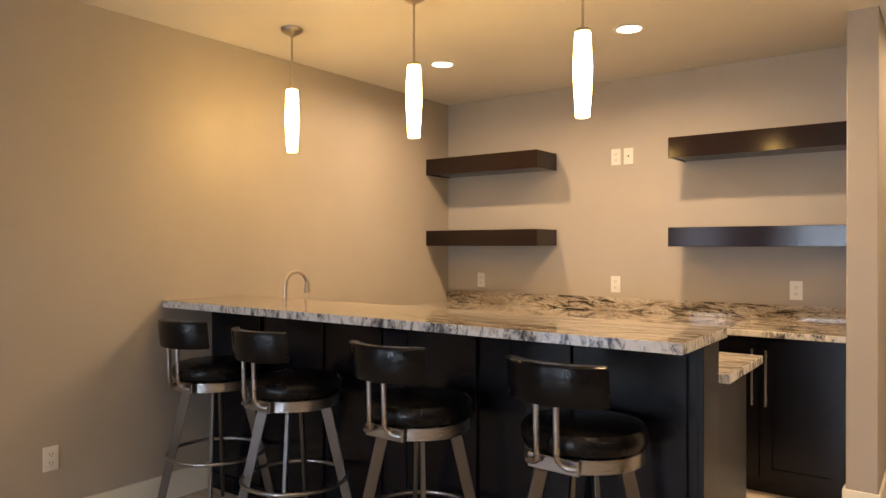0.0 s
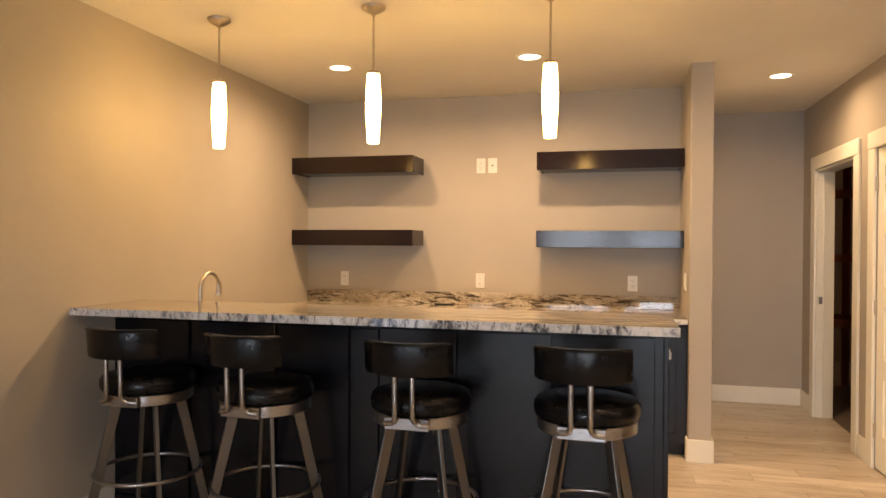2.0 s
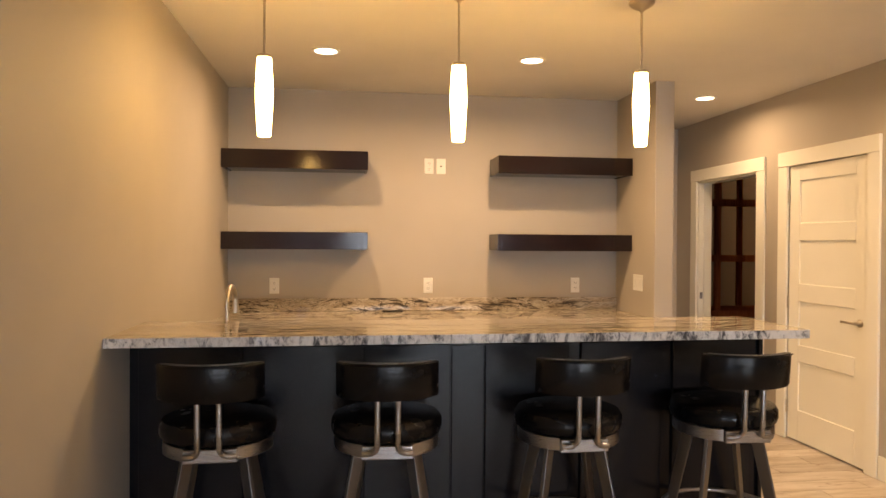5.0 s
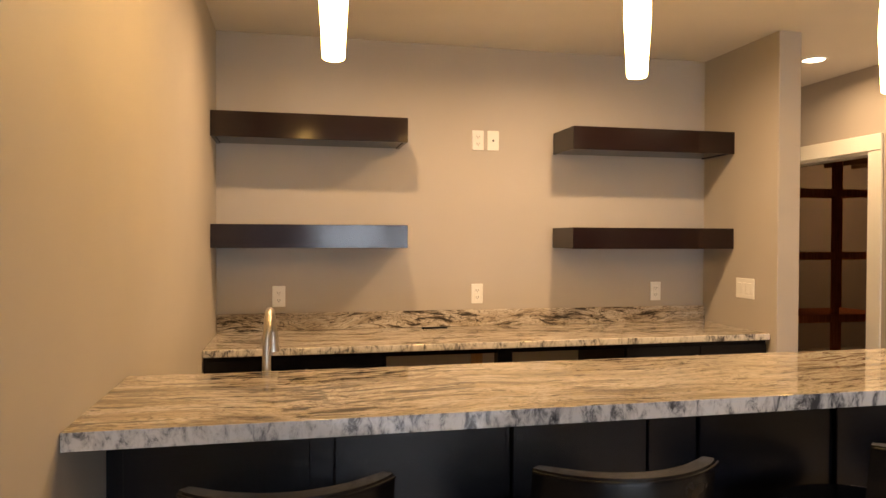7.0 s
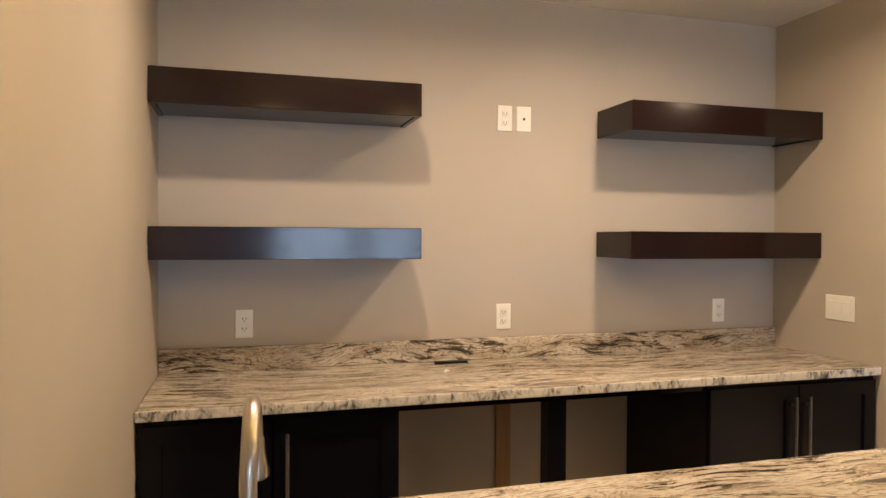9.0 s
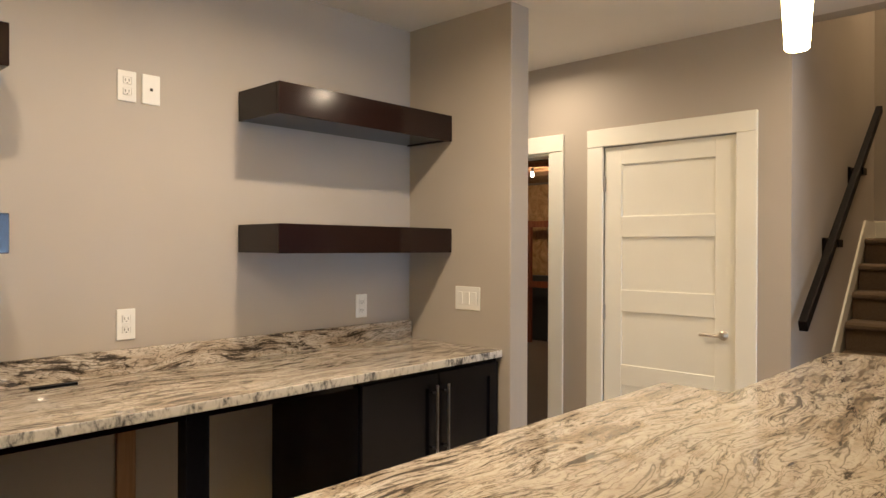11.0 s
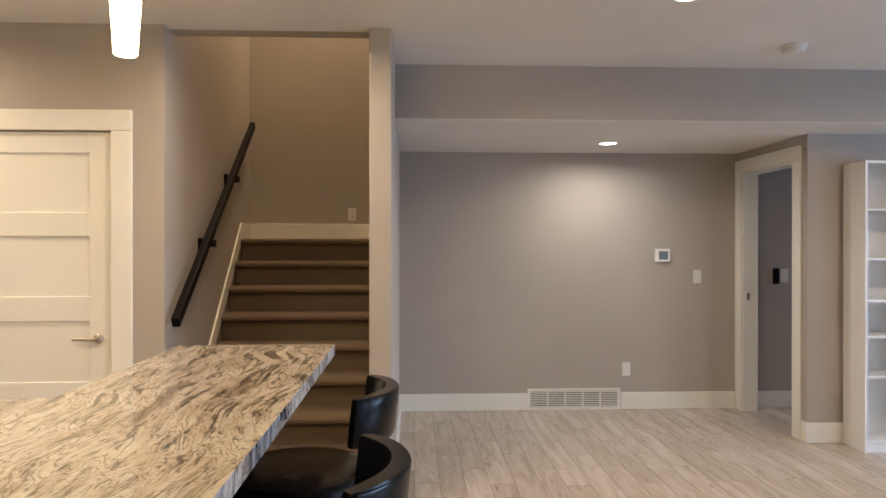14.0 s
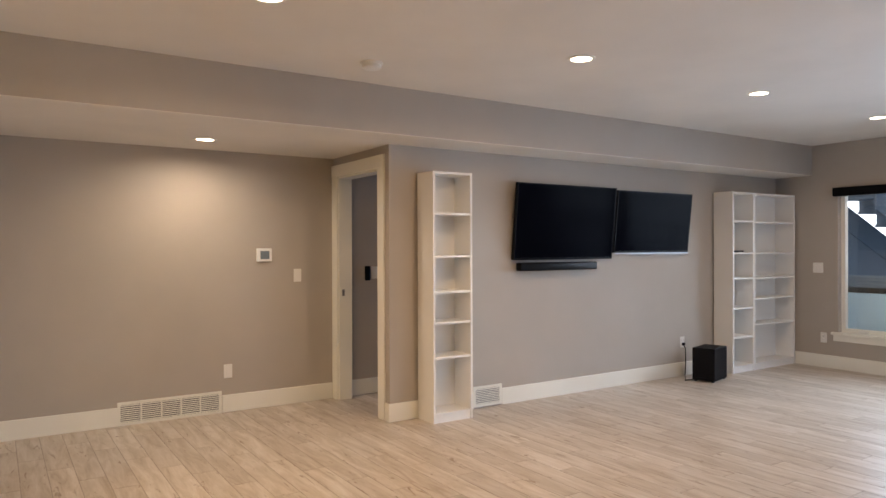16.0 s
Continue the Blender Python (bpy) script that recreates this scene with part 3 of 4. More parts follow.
def back_cabinets():
    a = thing("base_cabinet", pose(0, 0, 0), "dark shaker base cabinet with two doors by the long wall", "cabinet")
    part("body", box((XW + 0.003, CF, 0.09), (-2.775, YB - 0.003, 0.882), 0.001), ESPRESSO, a)
    part("toe_board", box((XW + 0.003, CF + 0.06, 0), (-2.775, CF + 0.075, 0.09)), ESPRESSO, a)
    shaker_door(a, XW + 0.02, -3.215, 0.10, 0.862)
    shaker_door(a, -3.208, -2.782, 0.10, 0.862, CF, -3.165)
    b = thing("base_cabinet", pose(0, 0, 0), "dark shaker base cabinet with long steel handles beside the stub wall", "cabinet")
    part("body", box((-1.495, CF, 0.09), (STUB0 - 0.003, YB - 0.003, 0.882), 0.001), ESPRESSO, b)
    part("toe_board", box((-1.495, CF + 0.06, 0), (STUB0 - 0.003, CF + 0.075, 0.09)), ESPRESSO, b)
    shaker_door(b, -1.488, -1.056, 0.10, 0.862, CF, -1.088)
    shaker_door(b, -1.049, STUB0 - 0.012, 0.10, 0.862, CF, -1.017)
    c = thing("counter_support_post", pose(0, 0, 0), "dark wood upright between two open appliance bays", "panel")
    part("post", box((-2.202, CF, 0), (-2.121, CF + 0.06, 0.882), 0.002), ESPRESSO, c)
    part("rail", boxes([((-2.775, CF + 0.01, 0.855), (-2.2025, CF + 0.03, 0.882)), ((-2.1205, CF + 0.01, 0.855), (-1.4955, CF + 0.03, 0.882))]), SHELFWOOD, c)
    tagged(part("wall_batten", box((-2.185, YB - 0.02, 0.30), (-2.115, YB - 0.001, 0.882), 0.002), STUD), "raw wood batten fixed to the wall in the open bay", "batten")


back_cabinets()
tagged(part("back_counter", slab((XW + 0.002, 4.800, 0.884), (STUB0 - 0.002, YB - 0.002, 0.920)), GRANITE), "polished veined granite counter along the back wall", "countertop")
tagged(part("backsplash", slab((XW + 0.002, YB - 0.022, 0.9205), (STUB0 - 0.002, YB - 0.002, 1.018), 0.003), GRANITE_UPRIGHT), "low granite upstand against the back wall", "backsplash")

# ---- floating shelves ----
for (a, b), (z0, z1), word in (((XW + 0.002, -2.62), (1.960, 2.092), "upper"), ((XW + 0.002, -2.62), (1.390, 1.513), "lower"), ((-1.667, STUB0 - 0.002), (1.955, 2.087), "upper"), ((-1.667, STUB0 - 0.002), (1.385, 1.508), "lower")):
    sh = thing("floating_shelf", pose(0, 0, 0), "empty thick espresso-stained floating shelf, %s one, on the back wall" % word, "shelf", "floating shelves")
    part("front_board", box((a, 5.135, z0), (b, 5.155, z1), 0.002), SHELFWOOD, sh)
    part("top_board", box((a + 0.001, 5.1555, z1 - 0.02), (b - 0.001, YB - 0.001, z1 - 0.001)), SHELFWOOD, sh)
    part("bottom_board", box((a + 0.001, 5.1555, z0 + 0.006), (b - 0.001, YB - 0.001, z0 + 0.026)), SHELFWOOD, sh)
    for x in (a, b - 0.02):
        part("side_board", box((x + 0.0005, 5.1555, z0 + 0.002), (x + 0.0195, YB - 0.001, z1 - 0.0005)), SHELFWOOD, sh)


# ---- lamps ----
def pendant():
    root = thing("pendant_lamp", pose(0, 0, 0), "lit slim opal glass pendant on a nickel rod over the bar", "pendant lamp", "pendants over the bar")
    part("canopy", lathe([(0.060, H - 0.001), (0.060, H - 0.010), (0.052, H - 0.020), (0.030, H - 0.034), (0.012, H - 0.042), (0.008, H - 0.05)][::-1], 32), NICKEL, root, "", True)
    part("rod", tube([(0, 0, 2.262), (0, 0, H - 0.04)], 0.0055), NICKEL, root, "", True)
    part("cap", lathe([(0.030, 2.248), (0.031, 2.256), (0.028, 2.262), (0.008, 2.268)], 24), NICKEL, root, "", True)
    part("shade", lathe([(0.0, 1.906), (0.025, 1.906), (0.029, 1.910), (0.031, 1.95), (0.0355, 2.02), (0.0385, 2.08), (0.0378, 2.13), (0.0345, 2.19), (0.032, 2.235), (0.031, 2.2475)], 32, False), SHADEGLASS, root, "glowing white glass shade", True)
    return root


first = pendant()
first.matrix_basis = pose(-3.126, 3.270, 0)
for x in (-2.267, -1.396):
    copy_thing(first, pose(x, 3.272, 0))


def can_light(z):
    root = thing("recessed_light", pose(0, 0, 0), "lit round recessed ceiling light with white trim", "ceiling light", "recessed lights")
    part("trim_ring", lathe([(0.065, -0.001), (0.068, -0.006), (0.086, -0.004), (0.088, 0.0)], 32, False), TRIM, root, "", True)
    part("lens", lathe([(0.0, -0.0025), (0.066, -0.0025)], 32, False), LENS, root, "glowing lens")
    return root


CANS = [(-2.896, 4.355, H), (-1.628, 4.368, H), (0.003, 5.243, H), (-0.04, 3.237, H), (-0.045, 1.268, H), (-0.055, -0.735, H), (-0.08, -2.59, H), (-0.08, -4.45, H), (2.19, 1.002, ZS - 0.004)]
first = can_light(0)
first.matrix_basis = pose(*CANS[0])
for p in CANS[1:]:
    copy_thing(first, pose(*p))
for p in CANS:
    l = new("can_lamp", bpy.data.lights.new("can_lamp", "AREA"))
    l.data.shape, l.data.size, l.data.energy, l.data.color, l.data.spread = "DISK", 0.11, CAN_W * (0.6 if p[0] > 1 else (0.95 if p[0] < -2 else 1.4) if p[0] < -1 else 0.35 if p[1] < -2 else 0.7 if p[1] > 5 else 0.85), CAN, radians(165)
    l.location = (p[0], p[1], p[2] - 0.008)
    if p[0] > 1:
        l.data.color = (1.0, 0.84, 0.66)
# Lamp added out of view above the stairwell, for the warm light from upstairs.
l = new("unseen_stair_lamp", bpy.data.lights.new("unseen_stair_lamp", "AREA"))
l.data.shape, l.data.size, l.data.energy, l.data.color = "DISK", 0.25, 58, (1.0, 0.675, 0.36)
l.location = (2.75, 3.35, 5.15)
l = new("utility_bulb", bpy.data.lights.new("utility_bulb", "POINT"))
l.data.energy, l.data.color, l.data.shadow_soft_size = 58.0, (1.0, 0.70, 0.38), 0.03
l.location = (3.735, 7.80, 2.23)


# ---- stools ----
TURNING = ("seat", "seat_band", "back_plate", "swivel", "backrest", "back_post")


def stool():
    root = thing("bar_stool", pose(0, 0, 0), "black vinyl swivel bar stool with curved back, standing at the bar", "bar stool", "stools at the bar")
    part("seat", lathe([(0.0, 0.722), (0.188, 0.722), (0.207, 0.730), (0.213, 0.748), (0.212, 0.775), (0.201, 0.792), (0.170, 0.800), (0.09, 0.806), (0.0, 0.808)], 48, False), VINYL, root, "padded black vinyl seat", True)
    part("seat_band", lathe([(0.0, 0.672), (0.196, 0.672), (0.200, 0.675), (0.200, 0.719), (0.196, 0.7215), (0.0, 0.7215)], 48, False), STEEL, root, "brushed steel band", True)
    part("back_plate", box((-0.092, -0.211, 0.674), (0.092, -0.190, 0.722), 0.003), STEEL, root)
    part("swivel", lathe([(0.07, 0.645), (0.07, 0.671)], 24), BLACKPL, root, "", True)
    # curved back cushion
    bm = bmesh.new()
    n, sec = 22, []
    R, t = 0.223, 0.042
    prof = [(-0.5, -0.42), (-0.42, -0.5), (0.42, -0.5), (0.5, -0.42), (0.5, 0.40), (0.36, 0.5), (-0.40, 0.5), (-0.5, 0.40)]
    for i in range(n + 1):
        a = radians(-51 + 102 * i / n)
        k = 1 - 0.35 * abs(2 * i / n - 1) ** 6
        ring = []
        for u, v in prof:
            r = R + u * t * k
            ring.append(bm.verts.new((r * math.sin(a), -0.036 - 0.10 * v * 0.13 - r * math.cos(a), 0.960 + v * 0.132 * (1 - 0.04 * abs(2 * i / n - 1) ** 4))))
        sec.append(ring)
    for a, b in zip(sec, sec[1:]):
        for j in range(8):
            bm.faces.new((a[j], a[(j + 1) % 8], b[(j + 1) % 8], b[j]))
    bm.faces.new(sec[0]), bm.faces.new(sec[-1][::-1])
    back = part("backrest", bm, VINYL, root, "curved black vinyl backrest", True)
    part("piping", tube([((R + 0.019) * math.sin(radians(-49 + 98 * i / 20)), -0.041 - (R + 0.019) * math.cos(radians(-49 + 98 * i / 20)), 1.019) for i in range(21)], 0.0028, 6), VINYL, back, "", True)
    for s in (-1, 1):
        pts = [(s * 0.036, -0.250, 0.905), (s * 0.036, -0.249, 0.870), (s * 0.036, -0.247, 0.80), (s * 0.036, -0.245, 0.735)]
        for i in range(1, 7):
            a = math.pi / 2 * i / 6
            pts.append((s * (0.036 + 0.03 * (1 - math.cos(a))), -0.245 + 0.020 * math.sin(a), 0.735 - 0.034 * math.sin(a)))
        pts.append((s * 0.088, -0.214, 0.698))
        part("back_post", tube(pts, 0.0105, 12), STEEL, root, "bent steel tube", True)
    for k in range(4):
        a = radians(45 + 90 * k)
        bm = bmesh.new()
        c, s = math.cos(a), math.sin(a)
        quads = []
        for r, z, w, d in ((0.138, 0.6715, 0.008, 0.024), (0.292, 0.0, 0.008, 0.019)):
            quads.append([bm.verts.new((c * (r + dr) - s * dw, s * (r + dr) + c * dw, z)) for dr, dw in ((-d, -w), (d, -w), (d, w), (-d, w))])
        bm.faces.new(quads[0]), bm.faces.new(quads[1][::-1])
        for j in range(4):
            bm.faces.new((quads[0][j], quads[0][(j + 1) % 4], quads[1][(j + 1) % 4], quads[1][j]))
        bmesh.ops.bevel(bm, geom=bm.edges[:], offset=0.0015, segments=1, affect="EDGES")
        part("leg", bm, GUNMETAL, root, "flat splayed steel leg")
    part("foot_ring", ring_bm(0.236, 0.0095, 0.335), STEEL, root, "round steel foot rest", True)
    for k in range(4):
        cx, cy = 0.222 * math.cos(radians(45 + 90 * k)), 0.222 * math.sin(radians(45 + 90 * k))
        part("foot_ring_bolt", box((cx - 0.006, cy - 0.006, 0.329), (cx + 0.006, cy + 0.006, 0.341), 0.001), STEEL, root)
    return root


STOOLS = [(-3.240, 2.862, 3, 1.5), (-2.610, 2.832, -8, -2.5), (-1.887, 2.832, -2, -0.5), (-1.203, 2.868, -6, -3)]
first = stool()
stools = [first] + [copy_thing(first, pose(x, y, 0, 0, 0, b)) for x, y, b, a in STOOLS[1:]]
first.matrix_basis = pose(STOOLS[0][0], STOOLS[0][1], 0, 0, 0, STOOLS[0][2])
for ob, (x, y, b, a) in zip(stools, STOOLS):
    for child in ob.children:
        if child.name.split(".")[0] in TURNING:
            child.matrix_basis = pose(0, 0, 0, 0, 0, a - b) @ child.matrix_basis


# ---- wall plates: built facing -y, then turned ----
def plate(name, m, kind, label, gangs=1):
    root = thing(name, m, label, "switch" if "switch" in name else "outlet")
    w = 0.036 + 0.023 * (gangs - 1)
    part("cover_plate", box((-w, -0.006, -0.059), (w, 0, 0.059), 0.003, 2), PLATE, root)
    if kind == "outlet":
        for z in (-0.021, 0.021):
            f = part("socket_face", box((-0.016, -0.0085, z - 0.014), (0.016, -0.0062, z + 0.014), 0.003, 2), PLATE, root)
            part("slot", boxes([((-0.008, -0.0090, z - 0.004), (-0.0055, -0.0084, z + 0.006)), ((0.0055, -0.0090, z - 0.004), (0.008, -0.0084, z + 0.006)), ((-0.002, -0.0090, z - 0.011), (0.002, -0.0084, z - 0.007))]), SLOT, f)
    elif kind == "blank":
        part("socket_face", box((-0.006, -0.010, -0.006), (0.006, -0.0062, 0.006), 0.002), SLOT, root)
    else:
        for g in range(gangs):
            x = (g - (gangs - 1) / 2) * 0.046
            part("rocker", box((x - 0.0165, -0.0095, -0.033), (x + 0.0165, -0.0062, 0.033), 0.002), PLATE, root)
    return root


for x in (-3.304, -2.147, -0.972):
    plate("wall_outlet", pose(x, YB, 1.112), "outlet", "white duplex outlet on the back wall above the granite upstand")
plate("wall_outlet", pose(-2.145, YB, 2.030), "outlet", "white duplex outlet high on the back wall between the shelves")
plate("cable_outlet", pose(-2.051, YB, 2.030), "blank", "white cable plate beside an outlet between the shelves")
plate("wall_outlet", pose(-2.150, YB - 0.02, 0.24), "outlet", "white outlet under the wall batten in the open bay")
plate("light_switch", pose(STUB0, 5.024, 1.156, 0, 0, -90), "switch", "white three-gang rocker switch on the stub wall", 3)
plate("wall_outlet", pose(XW, 2.228, 0.380, 0, 0, 90), "outlet", "white duplex outlet low on the long wall by the bar")
plate("light_switch", pose(XA, 0.046, 1.158, 0, 0, -90), "switch", "white single rocker switch beside the thermostat", 1)
plate("wall_outlet", pose(XA, 0.675, 0.350, 0, 0, -90), "switch", "white outlet above the floor register in the alcove")
plate("wall_outlet", pose(3.10, 3.09, 1.712, 0, 0, -90), "outlet", "white outlet on the stair landing wall")
plate("wall_outlet", pose(XTV, -3.935, 0.365, 0, 0, -90), "outlet", "white outlet on the television wall with a black plug")
plate("light_switch", pose(1.157, YWIN, 1.154, 0, 0, 180), "switch", "white two-gang rocker switch beside the window", 2)
plate("wall_outlet", pose(1.094, YWIN, 0.345, 0, 0, 180), "outlet", "white outlet under the window switch")

th = thing("thermostat", pose(XA, 0.358, 1.344, 0, 0, -90), "white square thermostat with grey display on the alcove wall", "thermostat")
part("case", box((-0.068, -0.024, -0.058), (0.068, 0, 0.058), 0.006, 2), PLATE, th)
part("display", box((-0.036, -0.0255, -0.036), (0.044, -0.0242, 0.036)), LCD, th)

sm = thing("smoke_detector", pose(0.73, 0.33, H), "white round smoke detector on the ceiling", "smoke detector")
part("base", lathe([(0.072, 0), (0.072, -0.012), (0.066, -0.014)], 32), PLATE, sm, "", True)
part("cover", lathe([(0.062, -0.0145), (0.060, -0.034), (0.048, -0.042), (0.0, -0.044)], 32, False), PLATE, sm, "", True)


def register(m, w, h, cols, label):
    root = thing("floor_register", m, label, "vent")
    b = 0.022
    part("backing", box((-w / 2 + 0.004, -0.003, 0.004), (w / 2 - 0.004, 0, h - 0.004)), SLOT, root)
    part("vent_frame", boxes([((-w / 2, -0.014, 0), (w / 2, -0.0032, b)), ((-w / 2, -0.014, h - b), (w / 2, -0.0032, h)), ((-w / 2, -0.014, b), (-w / 2 + b, -0.0032, h - b)), ((w / 2 - b, -0.014, b), (w / 2, -0.0032, h - b))]), TRIM, root)
    step = (w - 2 * b) / cols
    for i in range(1, cols):
        x = -w / 2 + b + i * step
        part("mullion", box((x - 0.006, -0.013, b), (x + 0.006, -0.0034, h - b)), TRIM, root)
    nl = 9
    for j in range(nl):
        z = b + (j + 0.5) * (h - 2 * b) / nl
        part("slat", box((-w / 2 + b, -0.0125, z - 0.0042), (w / 2 - b, -0.0036, z + 0.0036)), TRIM, root)


register(pose(XA, 1.1375, 0.001, 0, 0, -90), 0.812, 0.185, 5, "white louvred return air register at the foot of the alcove wall")
register(pose(XTV, -1.285, 0.012, 0, 0, -90), 0.308, 0.178, 1, "small white louvred register beside the narrow bookcase")


# ---- bookcases: front faces -x ----
def bookcase(y0, y1, shelves, label, x0=1.42):
    root = thing("bookcase", pose(0, 0, 0), label, "bookcase")
    t, x1, z1 = 0.019, XTV - 0.017, 2.015
    part("side_panel", box((x0, y0, 0), (x1, y0 + t, z1), 0.001), SHELFWHITE, root)
    part("side_panel", box((x0, y1 - t, 0), (x1, y1, z1), 0.001), SHELFWHITE, root)
    part("top_board", box((x0 + 0.001, y0 + t, z1 - t), (x1, y1 - t, z1 - 0.001)), SHELFWHITE, root)
    part("back_panel", box((x1 - 0.006, y0 + t, 0.02), (x1 - 0.001, y1 - t, z1 - t)), SHELFWHITE, root)
    part("kick_board", box((x0 + 0.012, y0 + t, 0), (x0 + 0.025, y1 - t, 0.058)), SHELFWHITE, root)
    for z in shelves:
        part("shelf", box((x0 + 0.004, y0 + t + 0.001, z - 0.010), (x1 - 0.007, y1 - t - 0.001, z + 0.008), 0.0008), SHELFWHITE, root)


bookcase(-0.945, -0.565, (1.678, 1.333, 1.047, 0.798, 0.520, 0.070), "tall narrow empty white bookcase beside the alcove corner")
bookcase(-4.868, -4.470, (1.688, 1.331, 1.048, 0.715, 0.388, 0.070), "tall narrow white bookcase with a small black box on a shelf")
bookcase(-5.690, -4.872, (1.686, 1.325, 1.044, 0.807, 0.512, 0.070), "tall wide empty white bookcase in the room corner")
tagged(part("small_black_box", box((1.45, -4.72, 1.3392), (1.53, -4.56, 1.360), 0.003), BLACKPL), "small black box lying on a white bookcase shelf", "remote")


def television(y0, y1, z0, z1, x, rim, label):
    root = thing("television", pose(0, 0, 0), label, "television")
    lean, h = pose(x + 0.033, 0, z0, 0, -6, 0), z1 - z0
    part("housing", box((0.004, y0, 0), (0.040, y1, h), 0.006, 2), BLACKPL, root, "", False, lean)
    if rim is SILVER:
        part("lower_trim", box((-0.003, y0, -0.010), (0.030, y1, -0.0005), 0.001), SILVER, root, "thin silver strip", False, lean)
    part("screen", box((0.0, y0 + 0.012, 0.020), (0.0035, y1 - 0.012, h - 0.012)), SCREEN, root, "", False, lean)
    part("bezel", boxes([((-0.002, y0, 0), (0.0035, y1, 0.018)), ((-0.002, y0, h - 0.010), (0.0035, y1, h)), ((-0.002, y0, 0.018), (0.0035, y0 + 0.010, h - 0.010)), ((-0.002, y1 - 0.010, 0.018), (0.0035, y1, h - 0.010))]), BLACKPL, root, "", False, lean)
    part("wall_mount", box((x + 0.022, (y0 + y1) / 2 - 0.2, (z0 + z1) / 2 - 0.08), (XTV - 0.001, (y0 + y1) / 2 + 0.2, (z0 + z1) / 2 + 0.08)), BLACKPL, root)


television(-2.795, -1.548, 1.288, 1.988, 1.598, BLACKPL, "large black television switched off on the wall above a soundbar")
television(-3.975, -2.835, 1.345, 1.972, 1.602, SILVER, "smaller wall television with thin silver lower edge, switched off")
sb = thing("soundbar", pose(0, 0, 0), "long black soundbar mounted under the larger television", "soundbar")
part("body", box((1.575, -2.545, 1.190), (1.655, -1.592, 1.266), 0.012, 3), BLACKPL, sb, "", True)
part("bracket", boxes([((1.6555, -2.3, 1.20), (XTV - 0.001, -2.25, 1.255)), ((1.6555, -1.9, 1.20), (XTV - 0.001, -1.85, 1.255))]), BLACKPL, sb)
sub = thing("subwoofer", pose(1.205, -3.84, 0, 0, 0, 15), "black cube subwoofer on small feet beside the bookcases", "speaker")
part("body", box((0.0, -0.35, 0.015), (0.235, 0.0, 0.348), 0.006, 2), CHARCOAL, sub)
part("foot", boxes([((x, y, 0), (x + 0.025, y + 0.025, 0.0145)) for x in (0.015, 0.195) for y in (-0.335, -0.04)]), BLACKPL, sub)
tagged(part("power_cable", tube([(1.668, -3.935, 0.345), (1.63, -3.93, 0.30), (1.62, -3.92, 0.15), (1.60, -3.88, 0.012), (1.53, -3.80, 0.008), (1.46, -3.70, 0.008), (1.42, -3.78, 0.012), (1.40, -3.82, 0.08), (1.39, -3.83, 0.1)], 0.005, 8), BLACKPL, None, "", True), "black power cable from the outlet to the subwoofer", "cable")
tagged(part("power_plug", box((1.650, -3.955, 0.33), (1.6705, -3.92, 0.36), 0.003), BLACKPL), "black plug in the television wall outlet", "plug")
tagged(part("black_strip", box((-2.50, 5.352, 0.9205), (-2.35, 5.378, 0.930), 0.002), BLACKPL), "short black strip lying on the granite back counter", "tool")

# ---- side room ----
plate("light_switch", pose(XA, Y3 - 0.43, 1.165, 0, 0, -90), "switch", "white switch seen through the open alcove doorway", 1)
tagged(part("wall_remote_holder", box((XA - 0.03, Y3 - 0.375, 1.09), (XA - 0.001, Y3 - 0.32, 1.23), 0.01, 2), BLACKPL), "black wall holder beside the switch through the doorway", "holder")

# ---- stairs ----
RISE, RUN, XN = 0.186, 0.25, 2.62


def stairs():
    root = thing("staircase", pose(0, 0, 0), "carpeted brown staircase with rounded nosings rising to a landing", "stairs", "", "structure")
    for k in range(8):
        z = 1.488 - RISE * k
        x = XN - RUN * k
        x1 = XN - RUN * (k - 1) if k else 3.10
        bm = bmesh.new()
        prof = [(x1 + 0.02, z), (x, z), (x - 0.030, z - 0.003), (x - 0.044, z - 0.016), (x - 0.042, z - 0.034), (x - 0.028, z - 0.046), (x + 0.014, z - 0.048), (x + 0.018, z - RISE), (x1 + 0.02, z - RISE)]
        if not k:
            prof[0] = prof[-1] = None
            prof = [(3.099, z)] + prof[1:-1] + [(3.099, z - RISE)]
        a = [bm.verts.new((px, YP1 + 0.012, pz)) for px, pz in prof]
        b = [bm.verts.new((px, YST + 0.066 * (max(px, XD) - XD) - 0.016, pz)) for px, pz in prof]
        bm.faces.new(a), bm.faces.new(b[::-1])
        n = len(prof)
        for i in range(n):
            bm.faces.new((a[i], a[(i + 1) % n], b[(i + 1) % n], b[i]))
        part("step", bm, CARPET, root, "brown carpeted step", True)
    # skirts along both walls
    for ya, yb, slope in ((YST - 0.014, YST + 0.001, 0.0625), (YP1, YP1 + 0.011, 0.0)):
        bm = bmesh.new()
        s = RISE / RUN
        poly2 = [(0.62, 0.0), (XN, 1.45), (3.09, 1.45), (3.09, 1.62), (XN + 0.02, 1.62), (0.62, 1.62 - (XN + 0.02 - 0.62) * s)]
        a = [bm.verts.new((x, ya + slope * (x - XD), z)) for x, z in poly2]
        b = [bm.verts.new((x, yb + slope * (x - XD), z)) for x, z in poly2]
        bm.faces.new(a), bm.faces.new(b[::-1])
        for i in range(6):
            bm.faces.new((a[i], a[(i + 1) % 6], b[(i + 1) % 6], b[i]))
        part("skirt_board", bm, TRIM, root, "white painted stair skirt")


stairs()


